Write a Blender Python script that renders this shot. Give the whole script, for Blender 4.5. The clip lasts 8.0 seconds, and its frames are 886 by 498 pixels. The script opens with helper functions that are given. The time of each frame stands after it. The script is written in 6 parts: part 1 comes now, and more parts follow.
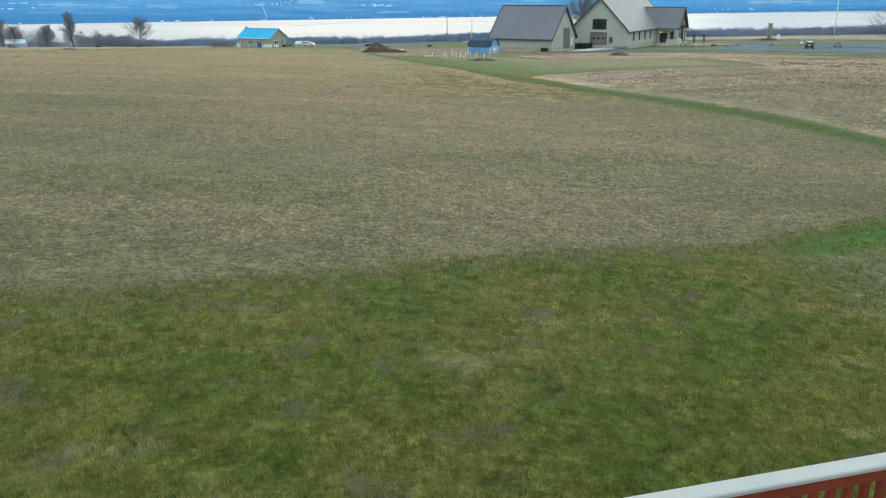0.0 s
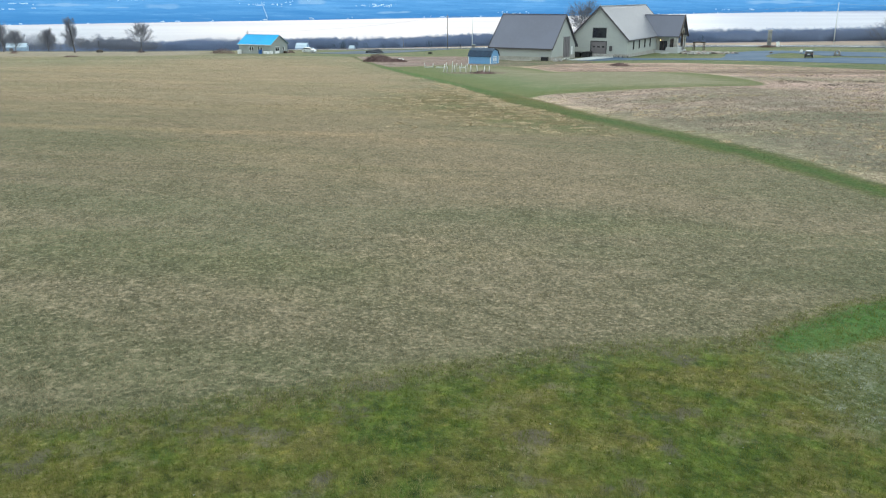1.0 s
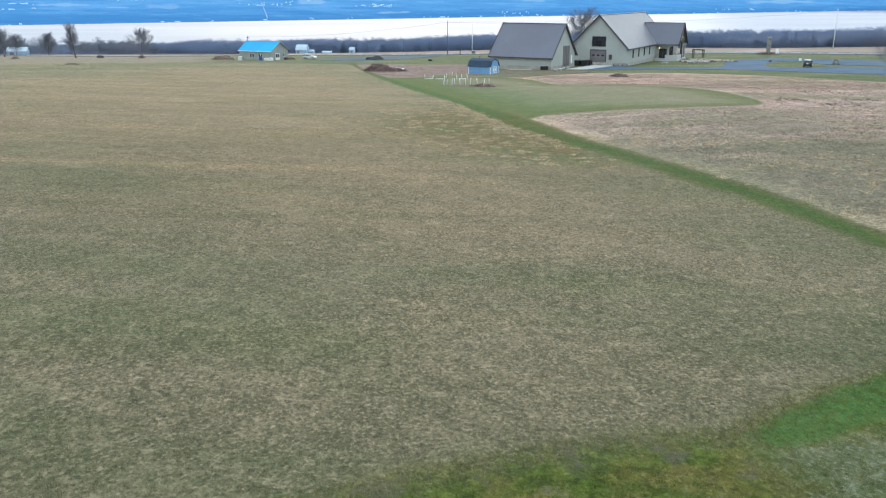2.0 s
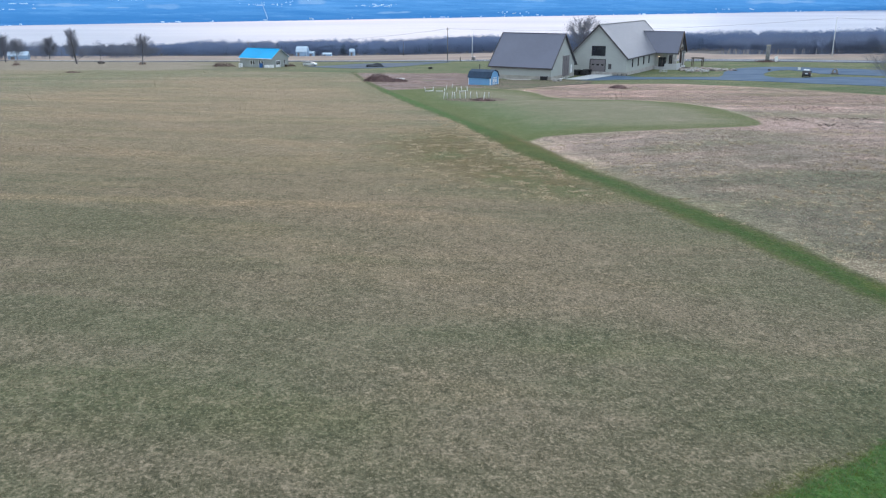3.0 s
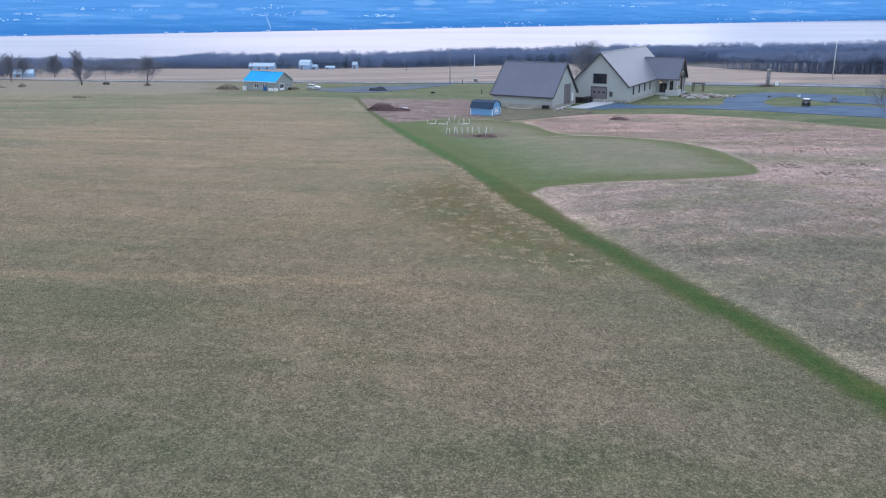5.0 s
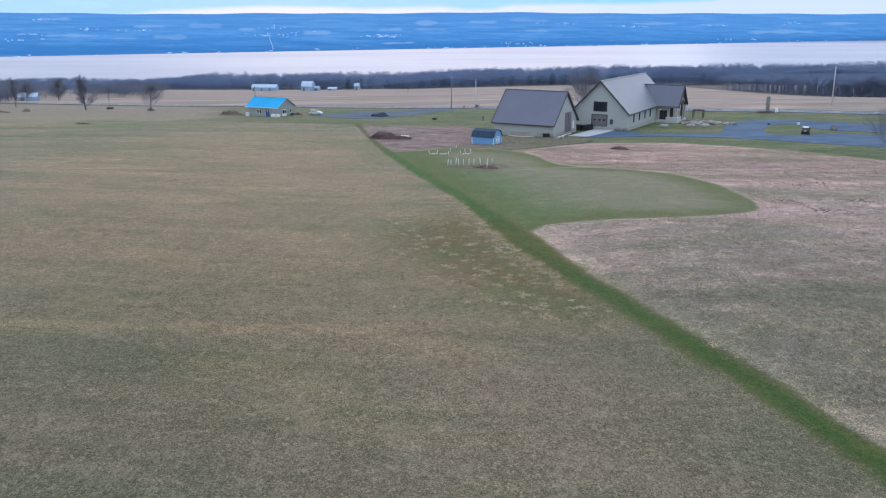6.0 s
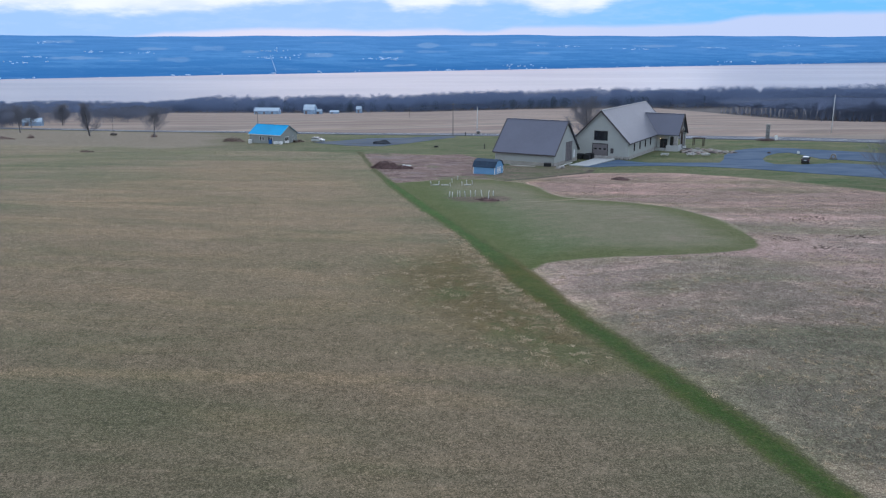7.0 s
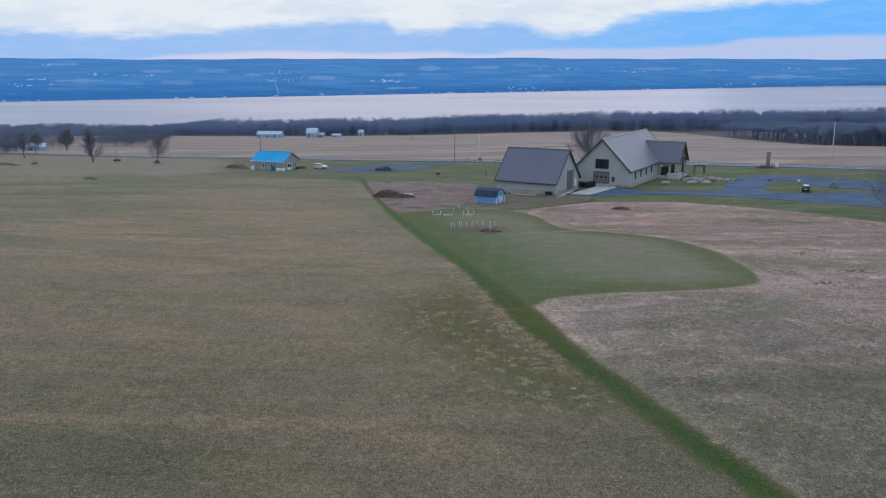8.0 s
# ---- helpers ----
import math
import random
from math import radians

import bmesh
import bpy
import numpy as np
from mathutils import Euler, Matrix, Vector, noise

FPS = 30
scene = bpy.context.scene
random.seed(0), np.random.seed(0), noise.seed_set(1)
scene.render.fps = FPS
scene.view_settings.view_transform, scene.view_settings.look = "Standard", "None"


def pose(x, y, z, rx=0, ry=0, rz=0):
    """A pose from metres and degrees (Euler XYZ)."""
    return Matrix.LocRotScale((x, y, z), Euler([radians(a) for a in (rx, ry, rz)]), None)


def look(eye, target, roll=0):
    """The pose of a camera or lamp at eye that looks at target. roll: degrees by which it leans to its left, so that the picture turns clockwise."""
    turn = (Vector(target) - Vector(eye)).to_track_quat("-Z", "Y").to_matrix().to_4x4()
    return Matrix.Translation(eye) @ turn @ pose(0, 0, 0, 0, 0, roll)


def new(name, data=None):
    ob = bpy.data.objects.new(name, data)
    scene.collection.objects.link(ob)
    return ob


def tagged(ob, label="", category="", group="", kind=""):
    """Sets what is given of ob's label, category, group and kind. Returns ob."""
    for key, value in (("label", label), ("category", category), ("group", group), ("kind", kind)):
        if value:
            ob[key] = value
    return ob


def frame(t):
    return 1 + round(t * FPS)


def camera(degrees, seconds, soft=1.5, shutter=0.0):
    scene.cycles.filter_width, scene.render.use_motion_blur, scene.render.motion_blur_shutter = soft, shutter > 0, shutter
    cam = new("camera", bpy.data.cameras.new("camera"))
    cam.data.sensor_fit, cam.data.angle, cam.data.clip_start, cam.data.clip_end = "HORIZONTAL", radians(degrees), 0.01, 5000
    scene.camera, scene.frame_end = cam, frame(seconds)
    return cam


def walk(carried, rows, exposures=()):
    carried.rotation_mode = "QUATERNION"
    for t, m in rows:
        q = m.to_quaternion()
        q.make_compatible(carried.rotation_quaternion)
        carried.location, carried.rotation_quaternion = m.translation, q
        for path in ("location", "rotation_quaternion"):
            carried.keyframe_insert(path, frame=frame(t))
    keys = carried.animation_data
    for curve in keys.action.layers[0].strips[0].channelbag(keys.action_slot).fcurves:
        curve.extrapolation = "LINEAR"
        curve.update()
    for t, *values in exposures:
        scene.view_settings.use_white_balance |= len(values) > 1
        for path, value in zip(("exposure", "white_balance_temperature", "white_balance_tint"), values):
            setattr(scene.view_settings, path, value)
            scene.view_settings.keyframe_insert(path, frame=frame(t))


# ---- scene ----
# The drone climbs straight up from a deck and tips its camera up over the second half.
cam = camera(56.3, 8.0, soft=1.2)
ROWS = [
    (0.0, 4.15, -16.957, -0.542),
    (0.5, 5.18, -16.964, -0.526),
    (1.0, 6.23, -16.981, -0.512),
    (1.5, 7.28, -16.998, -0.509),
    (3.0, 10.75, -17.055, -0.505),
    (3.5, 11.93, -17.065, -0.480),
    (4.0, 13.08, -17.030, -0.420),
    (4.5, 14.17, -16.870, -0.380),
    (6.0, 17.39, -15.205, -0.233),
    (6.5, 18.36, -14.482, -0.187),
    (7.0, 19.32, -13.772, -0.125),
    (7.5, 20.22, -13.039, -0.065),
    (8.0, 20.98, -12.300, 0.0),
]
walk(cam, [(t, pose(-0.13, 1.31, z, 90 + pitch, 0, yaw)) for t, z, pitch, yaw in ROWS],
     [(0.0, 0.72, 6700, -6), (0.5, 0.90, 6600, -3), (1.5, 0.92, 6350, 0), (3.0, 0.70, 5850, 8), (4.5, 0.64, 5550, 14), (6.5, 0.34, 5680, 12), (8.0, -0.07, 5650, 12)])

# ---- light: overcast dusk, the sun low behind cloud over the lake ----
SUN_AZ, SUN_EL = radians(-12), radians(14)
world = bpy.data.worlds.new("world")
scene.world = world
world.use_nodes = True


class Tree:
    """Short hand for building node trees."""

    def __init__(self, tree):
        self.t = tree
        tree.nodes.clear()

    def n(self, kind, operation=None, use_clamp=None, interpolation_type=None, data_type=None, sky_type=None, sun_disc=None, attribute_name=None):
        node = self.t.nodes.new("ShaderNode" + kind)
        if operation is not None:
            node.operation = operation
        if use_clamp is not None:
            node.use_clamp = use_clamp
        if interpolation_type is not None:
            node.interpolation_type = interpolation_type
        if data_type is not None:
            node.data_type = data_type
        if sky_type is not None:
            node.sky_type = sky_type
        if sun_disc is not None:
            node.sun_disc = sun_disc
        if attribute_name is not None:
            node.attribute_name = attribute_name
        return node

    def put(self, socket, value):
        if isinstance(value, bpy.types.NodeSocket):
            self.t.links.new(value, socket)
        elif value is not None:
            if isinstance(value, tuple) and len(value) == 3 and len(socket.default_value) == 4:
                value = (*value, 1.0)
            socket.default_value = value

    def math(self, op, a, b=None, c=None, clamp=False):
        node = self.n("Math", operation=op, use_clamp=clamp)
        for i, v in enumerate((a, b, c)):
            if v is not None:
                self.put(node.inputs[i], v)
        return node.outputs[0]

    def ramp(self, v, lo, hi, a=0.0, b=1.0, smooth=True):
        node = self.n("MapRange", interpolation_type="SMOOTHSTEP" if smooth else "LINEAR")
        for i, x in enumerate((v, lo, hi, a, b)):
            self.put(node.inputs[i], x)
        return node.outputs[0]

    def mix(self, f, a, b):
        node = self.n("Mix", data_type="RGBA")
        self.put(node.inputs[0], f)
        self.put(node.inputs[6], a)
        self.put(node.inputs[7], b)
        return node.outputs[2]

    def noise(self, vec, scale, detail=3.0, rough=0.55):
        node = self.n("TexNoise")
        self.put(node.inputs["Vector"], vec)
        self.put(node.inputs["Scale"], scale)
        self.put(node.inputs["Detail"], detail)
        self.put(node.inputs["Roughness"], rough)
        return node.outputs["Fac"]

    def scaled(self, vec, sx, sy, sz, rz=0.0, off=(0, 0, 0)):
        node = self.n("Mapping")
        self.put(node.inputs["Vector"], vec)
        node.inputs["Location"].default_value = off
        node.inputs["Rotation"].default_value = (0, 0, rz)
        node.inputs["Scale"].default_value = (sx, sy, sz)
        return node.outputs[0]

    def curve(self, v, points):
        node = self.n("ValToRGB")
        self.put(node.inputs[0], v)
        els = node.color_ramp.elements
        while len(els) < len(points):
            els.new(0.5)
        for e, (p, g) in zip(els, points):
            e.position, e.color = p, (g, g, g, 1)
        return node.outputs[0]


def build_world():
    w = Tree(world.node_tree)
    way = w.n("TexCoord").outputs["Generated"]
    sep = w.n("SeparateXYZ")
    w.put(sep.inputs[0], way)
    x, y, z = sep.outputs
    sky = w.n("TexSky", sky_type="NISHITA", sun_disc=False)
    sky.sun_elevation, sky.sun_rotation, sky.air_density, sky.dust_density = SUN_EL, SUN_AZ, 1.2, 1.5
    # cloud texture, drawn out along the horizon
    flat = w.scaled(way, 7, 7, 30)
    wide = w.noise(flat, 1.1, 5, 0.6)
    fine = w.noise(flat, 4.0, 5, 0.62)
    puff = w.math("ADD", w.math("MULTIPLY", w.math("SUBTRACT", wide, 0.5), 0.012), w.math("MULTIPLY", w.math("SUBTRACT", fine, 0.5), 0.014))
    side = w.ramp(x, -0.6, 0.6, 0, 1, smooth=False)
    # underside of the bright cloud, and top of the pale strip over the hills
    deck = w.math("MULTIPLY", w.curve(side, [(.117, .375), (.165, .381), (.223, .338), (.285, .371), (.316, .449), (.357, .504), (.443, .536), (.456, .40), (.5, .41), (.514, .48), (.577, .491), (.596, .394), (.618, .342), (.644, .391), (.667, .526), (.695, .602), (.743, .658), (.789, .693), (.833, .712), (1, .80)]), 0.1)
    strip = w.math("MULTIPLY", w.curve(side, [(.115, .06), (.216, .085), (.245, .14), (.294, .165), (.346, .195), (.426, .165), (.5, .185), (.525, .150), (.553, .155), (.569, .204), (.618, .215), (.697, .224), (.751, .244), (.774, .302), (.792, .33), (1, .345)]), 0.1)
    h = w.math("ADD", z, puff)
    bright = w.ramp(w.math("SUBTRACT", h, deck), -0.006, 0.008)
    low = w.ramp(w.math("SUBTRACT", w.math("ADD", z, w.math("MULTIPLY", puff, 0.35)), strip), -0.003, 0.004)
    blue = w.mix(w.ramp(side, .45, .85), (.38, .55, .79), (.20, .50, .88))
    blue = w.mix(w.math("MULTIPLY", w.ramp(fine, .45, .66), w.ramp(side, .45, .75, .15, .12)), blue, (.60, .69, .84))
    pale = w.mix(w.ramp(side, .35, .8), w.mix(w.ramp(side, .1, .35), (.56, .62, .76), (.74, .68, .73)), (.53, .59, .74))
    cream = w.mix(w.ramp(w.math("ADD", w.math("MULTIPLY", wide, .7), w.math("MULTIPLY", fine, .3)), .38, .60), (.75, .78, .77), (.90, .885, .81))
    cloud = w.mix(low, pale, blue)
    cloud = w.mix(bright, cloud, cream)
    # higher up the cover is uneven and lets some clear sky through
    high = w.noise(w.scaled(way, 2.2, 2.2, 5), 1.6, 5, 0.6)
    # unseen sky over the lake, toned dark left and bright right for its reflection
    lake_side = w.mix(w.ramp(high, .35, .7), w.mix(w.ramp(side, .15, .4), (.07, .15, .30), w.mix(w.ramp(side, .6, .8), (1.0, .84, .80), (1.38, 1.38, 1.46))), w.mix(w.ramp(side, .15, .4), (.12, .23, .38), w.mix(w.ramp(side, .6, .8), (1.25, 1.02, .94), (1.60, 1.54, 1.56))))
    over = w.mix(w.ramp(high, .35, .7), (.70, .80, .95), (1.04, 1.06, 1.04))
    upper = w.mix(w.math("MULTIPLY", w.ramp(y, .2, .85), w.ramp(z, .62, .2)), over, lake_side)
    cloud = w.mix(w.ramp(z, .08, .16), cloud, upper)
    bg_cloud, bg_sky, both = w.n("Background"), w.n("Background"), w.n("MixShader")
    w.put(bg_cloud.inputs[0], cloud)
    w.put(bg_cloud.inputs[1], 1.0)
    w.put(bg_sky.inputs[0], sky.outputs[0])
    w.put(bg_sky.inputs[1], 0.09)
    gap = w.math("MULTIPLY", w.ramp(z, .1, .35), w.ramp(high, .5, .3))
    w.put(both.inputs[0], w.math("MULTIPLY", gap, 0.6))
    w.put(both.inputs[1], bg_cloud.outputs[0])
    w.put(both.inputs[2], bg_sky.outputs[0])
    w.put(w.n("OutputWorld").inputs[0], both.outputs[0])


build_world()
sun = new("sun", bpy.data.lights.new("sun", "SUN"))
sun.data.energy, sun.data.angle, sun.data.color = 0.6, radians(60), (1.0, 0.92, 0.84)
sun.matrix_world = look((0, 0, 100), (-math.sin(-SUN_AZ) * -100, -math.cos(SUN_AZ) * 100, 100 - 100 * math.tan(SUN_EL)))

# ---- materials ----
def material(name):
    m = bpy.data.materials.new(name)
    m.use_nodes = True
    t = Tree(m.node_tree)
    out, bsdf = t.n("OutputMaterial"), t.n("BsdfPrincipled")
    t.put(out.inputs[0], bsdf.outputs[0])
    return m, t, bsdf


def surface(name, colour, rough=0.7, metal=0.0, vary=0.25, grain=3.0, stain=0.4, bump=0.0, island=False, spec=0.3, dirt=None):
    """A worn surface: fine grain and wide stains over one base colour."""
    m, t, b = material(name)
    co = t.n("TexCoord").outputs["Object"]
    fine, wide = t.noise(co, grain, 4, 0.6), t.noise(co, stain, 4, 0.6)
    dark = dirt or tuple(c * (1 - vary) for c in colour)
    lite = tuple(min(1, c * (1 + vary * 0.6)) for c in colour)
    c = t.mix(t.ramp(wide, .3, .7), dark, colour)
    c = t.mix(t.math("MULTIPLY", t.ramp(fine, .4, .75), 0.6), c, lite)
    if island:
        r = t.n("NewGeometry").outputs["Random Per Island"]
    else:
        r = t.n("ObjectInfo").outputs["Random"]
    hsv = t.n("HueSaturation")
    t.put(hsv.inputs["Value"], t.ramp(r, 0, 1, 1 - vary * 0.5, 1 + vary * 0.5, smooth=False))
    t.put(hsv.inputs["Color"], c)
    t.put(b.inputs["Base Color"], hsv.outputs[0])
    t.put(b.inputs["Roughness"], t.ramp(fine, 0, 1, max(0.02, rough - 0.12), min(1, rough + 0.12)))
    t.put(b.inputs["Metallic"], metal)
    t.put(b.inputs["Specular IOR Level"], spec)
    if bump:
        bp = t.n("Bump")
        t.put(bp.inputs["Strength"], bump)
        t.put(bp.inputs["Distance"], 0.02)
        t.put(bp.inputs["Height"], fine)
        t.put(b.inputs["Normal"], bp.outputs[0])
    return m


def blade_material(name, colours, rough=0.8):
    """Grass: each blade its own tone between the given colours."""
    m, t, b = material(name)
    r = t.n("NewGeometry").outputs["Random Per Island"]
    co = t.n("TexCoord").outputs["Object"]
    tuft = t.ramp(t.noise(t.scaled(co, 1, .85, .2), 2.4, 4, .7), .3, .7)
    drift = t.ramp(t.noise(t.scaled(co, .10, .26, .1, radians(-6)), 1, 5, .65), .35, .65)
    node = t.n("ValToRGB")
    t.put(node.inputs[0], t.math("ADD", t.math("MULTIPLY", r, 0.34), t.math("ADD", t.math("MULTIPLY", tuft, 0.38), t.math("MULTIPLY", drift, 0.28))))
    els = node.color_ramp.elements
    while len(els) < len(colours):
        els.new(0.5)
    for i, (e, c) in enumerate(zip(els, colours)):
        e.position, e.color = 0.1 + 0.8 * i / (len(colours) - 1), (*c, 1)
    t.put(b.inputs["Base Color"], node.outputs[0])
    t.put(b.inputs["Roughness"], rough)
    t.put(b.inputs["Specular IOR Level"], 0.15)
    return m


def lamp_material(name, colour, strength):
    m, t, b = material(name)
    t.put(b.inputs["Base Color"], colour)
    t.put(b.inputs["Emission Color"], colour)
    t.put(b.inputs["Emission Strength"], strength)
    return m


def glass_material(name, colour):
    m, t, b = material(name)
    co = t.n("TexCoord").outputs["Object"]
    t.put(b.inputs["Base Color"], t.mix(t.noise(co, 0.8, 2), colour, tuple(c * 1.6 for c in colour)))
    t.put(b.inputs["Roughness"], 0.06)
    t.put(b.inputs["Specular IOR Level"], 0.7)
    return m


def soft_crown(m):
    """Bends the shading normals upward, so small flat blades take light like a soft mass."""
    t = m.node_tree
    geo, up = t.nodes.new("ShaderNodeNewGeometry"), t.nodes.new("ShaderNodeVectorMath")
    up.operation = "MULTIPLY_ADD"
    up.inputs[1].default_value, up.inputs[2].default_value = (.14, .14, .14), (0, -.42, .80)
    t.links.new(geo.outputs["Normal"], up.inputs[0])
    for node in t.nodes:
        if node.type == "BSDF_PRINCIPLED":
            t.links.new(up.outputs[0], node.inputs["Normal"])
    return m


M_SIDING = surface("sage_siding", (.378, .395, .372), 0.75, vary=.1, grain=4, stain=.25, bump=.2)
M_TRIM = surface("dark_trim", (.07, .065, .07), 0.5, vary=.25)
M_ROOF = surface("brown_metal_roof", (.102, .108, .148), 0.42, vary=.12, grain=1.5, stain=.12, spec=.5)
# hall's copy of the roof metal, lightened for the sky it reflects
M_HALLROOF = surface("lit_metal_roof", (.175, .178, .205), 0.45, vary=.10, grain=1.5, stain=.12, spec=.5)
M_BASE = surface("concrete_footing", (.40, .38, .34), 0.9, vary=.3, grain=5, stain=.8, bump=.4)
M_CONCRETE = surface("pale_concrete", (.46, .47, .47), 0.85, vary=.12, grain=5, stain=.3)
M_DOOR = surface("mauve_door_paint", (.17, .155, .16), 0.55, vary=.15)
M_GLASS = glass_material("dark_glass", (.012, .014, .018))
M_SHED = surface("blue_shed_boards", (.16, .33, .55), 0.7, vary=.12, grain=4, stain=.5)
M_SHEDROOF = surface("navy_shingles", (.035, .06, .10), 0.9, vary=.3, grain=8, stain=1.2, bump=.5)
M_WHITE = surface("white_paint", (.74, .75, .75), 0.55, vary=.1, grain=6, stain=1.0)
M_BLUEROOF = surface("bright_blue_metal_roof", (.010, .33, .66), 0.55, vary=.12, grain=1.0, stain=.2, spec=.25)
M_GREYWALL = surface("grey_green_boards", (.29, .31, .295), 0.8, vary=.18, grain=4, stain=.4)
M_TIMBER = surface("brown_timber", (.085, .064, .052), 0.7, vary=.3, grain=6, stain=1.0, bump=.3)
M_OLDWOOD = surface("weathered_wood", (.30, .28, .25), 0.85, vary=.3, grain=6, stain=1.0, bump=.3)
M_PALEWOOD = surface("pale_weathered_planks", (.50, .47, .43), 0.85, vary=.3, grain=6, stain=1.0)
M_STONE = surface("field_stone", (.40, .385, .36), 0.9, vary=.35, grain=4, stain=1.0, bump=.6)
M_DARKSTONE = surface("dark_stone", (.12, .105, .10), 0.9, vary=.35, grain=4, stain=1.0, bump=.6)
M_BARK = surface("grey_bark", (.20, .19, .20), 0.95, vary=.3, grain=3, stain=.6, bump=.5)
M_TWIG = soft_crown(surface("bare_twigs", (.20, .205, .24), 0.95, vary=.25, grain=3, stain=.4, island=True))
# distant woods: blue of the air is mixed into these tree colours
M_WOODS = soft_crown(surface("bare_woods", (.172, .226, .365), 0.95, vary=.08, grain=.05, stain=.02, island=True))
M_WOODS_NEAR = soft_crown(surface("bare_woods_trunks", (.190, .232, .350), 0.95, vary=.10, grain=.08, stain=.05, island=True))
M_HEDGE = soft_crown(surface("bare_hedgerow", (.165, .180, .235), 0.95, vary=.25, grain=.08, stain=.05, island=True))
M_PINE = soft_crown(surface("dark_evergreen", (.080, .115, .165), 0.95, vary=.25, grain=.5, stain=.05, island=True))
M_BRUSH = surface("dead_brush", (.190, .125, .120), 0.95, vary=.6, grain=3, stain=.5, island=True)
M_BRAMBLE = surface("dark_bramble", (.085, .068, .060), 0.95, vary=.4, grain=3, stain=.5, island=True)
M_GRAVEL = surface("dark_gravel", (.022, .027, .036), 0.95, vary=.4, grain=3, stain=.4, bump=.6)
M_TYRE = surface("black_rubber", (.02, .02, .021), 0.85, vary=.2)
M_RIM = surface("alloy", (.5, .5, .52), 0.35, 0.8, vary=.15)
M_SILVER = surface("silver_car_paint", (.62, .65, .66), 0.25, 0.3, vary=.06, spec=.6)
M_WHITECAR = surface("white_car_paint", (.72, .74, .75), 0.25, 0.0, vary=.05, spec=.6)
M_BLACK = surface("black_plastic", (.02, .021, .023), 0.6, vary=.3)
M_RED = surface("red_stain", (.20, .034, .020), 0.65, vary=.25, grain=7, stain=1.5, bump=.2)
M_RAILWHITE = surface("white_rail_cap", (.36, .37, .40), 0.5, vary=.1, grain=9, stain=2.0)
M_POLE = surface("grey_pole_wood", (.19, .18, .17), 0.9, vary=.25, grain=3, stain=.4)
M_PALEPOLE = surface("pale_pole", (.60, .61, .62), 0.7, vary=.12)
M_WIRE = surface("wire", (.30, .31, .33), 0.6, vary=.1)
M_REDGLASS = surface("red_lens", (.10, .01, .01), 0.3, vary=.1)
M_TUBE = surface("white_tree_guard", (.66, .66, .64), 0.6, vary=.12, grain=8)
M_BULB = lamp_material("warm_bulb", (1.0, .62, .28), 9.0)
M_BLUEPLASTIC = surface("blue_plastic", (.03, .11, .32), 0.5, vary=.15)
# white farm walls with the distant air's blue in their colour
M_FARHOUSE = surface("hazed_white_walls", (.30, .42, .58), 0.8, vary=.3, island=True)


def road_material(name, dark, lite):
    m, t, b = material(name)
    co = t.n("TexCoord").outputs["Object"]
    fine, mid, wide = t.noise(co, 9, 4, .7), t.noise(co, .9, 4), t.noise(t.scaled(co, .12, .3, 1, radians(25)), 1, 3)
    c = t.mix(t.ramp(wide, .3, .7), dark, lite)
    c = t.mix(t.math("MULTIPLY", t.ramp(mid, .5, .75), .5), c, (.095, .125, .19))
    c = t.mix(t.math("MULTIPLY", t.ramp(fine, .5, .8), .4), c, (.05, .07, .11))
    t.put(b.inputs["Base Color"], c)
    t.put(b.inputs["Roughness"], t.ramp(mid, 0, 1, .78, .95))
    t.put(b.inputs["Specular IOR Level"], .15)
    bp = t.n("Bump")
    t.put(bp.inputs["Strength"], .35)
    t.put(bp.inputs["Distance"], .02)
    t.put(bp.inputs["Height"], fine)
    t.put(b.inputs["Normal"], bp.outputs[0])
    return m


def lot_material():
    """Worn gravel with grass coming through."""
    m, t, b = material("grey_lot_gravel")
    co = t.n("TexCoord").outputs["Object"]
    fine, mid, wide = t.noise(co, 6, 4, .8), t.noise(co, .5, 5, .7), t.noise(t.scaled(co, .06, .16, 1, radians(25)), 1, 4, .6)
    c = t.mix(t.ramp(wide, .35, .65), (.060, .085, .125), (.105, .128, .165))
    c = t.mix(t.math("MULTIPLY", t.ramp(mid, .52, .66), .7), c, (.135, .135, .095))
    c = t.mix(t.math("MULTIPLY", t.ramp(fine, .5, .7), .4), c, (.17, .175, .18))
    t.put(b.inputs["Base Color"], c)
    t.put(b.inputs["Roughness"], .95)
    t.put(b.inputs["Specular IOR Level"], .1)
    return m


M_LOT = lot_material()


def water_material():
    m, t, b = material("lake_water")
    co = t.n("TexCoord").outputs["Object"]
    wide = t.noise(t.scaled(co, .0011, .0032, 1, radians(-37)), 1, 4)
    wave = t.noise(t.scaled(co, .05, .12, 1, radians(-37)), 1, 4, .6)
    t.put(b.inputs["Base Color"], t.mix(wide, (.08, .115, .21), (.115, .145, .23)))
    t.put(b.inputs["Roughness"], t.ramp(wide, .3, .7, .30, .35))
    t.put(b.inputs["IOR"], 1.33)
    t.put(b.inputs["Specular IOR Level"], .385)
    bp = t.n("Bump")
    t.put(bp.inputs["Strength"], .25)
    t.put(bp.inputs["Distance"], 1.2)
    t.put(bp.inputs["Height"], wave)
    t.put(b.inputs["Normal"], bp.outputs[0])
    return m


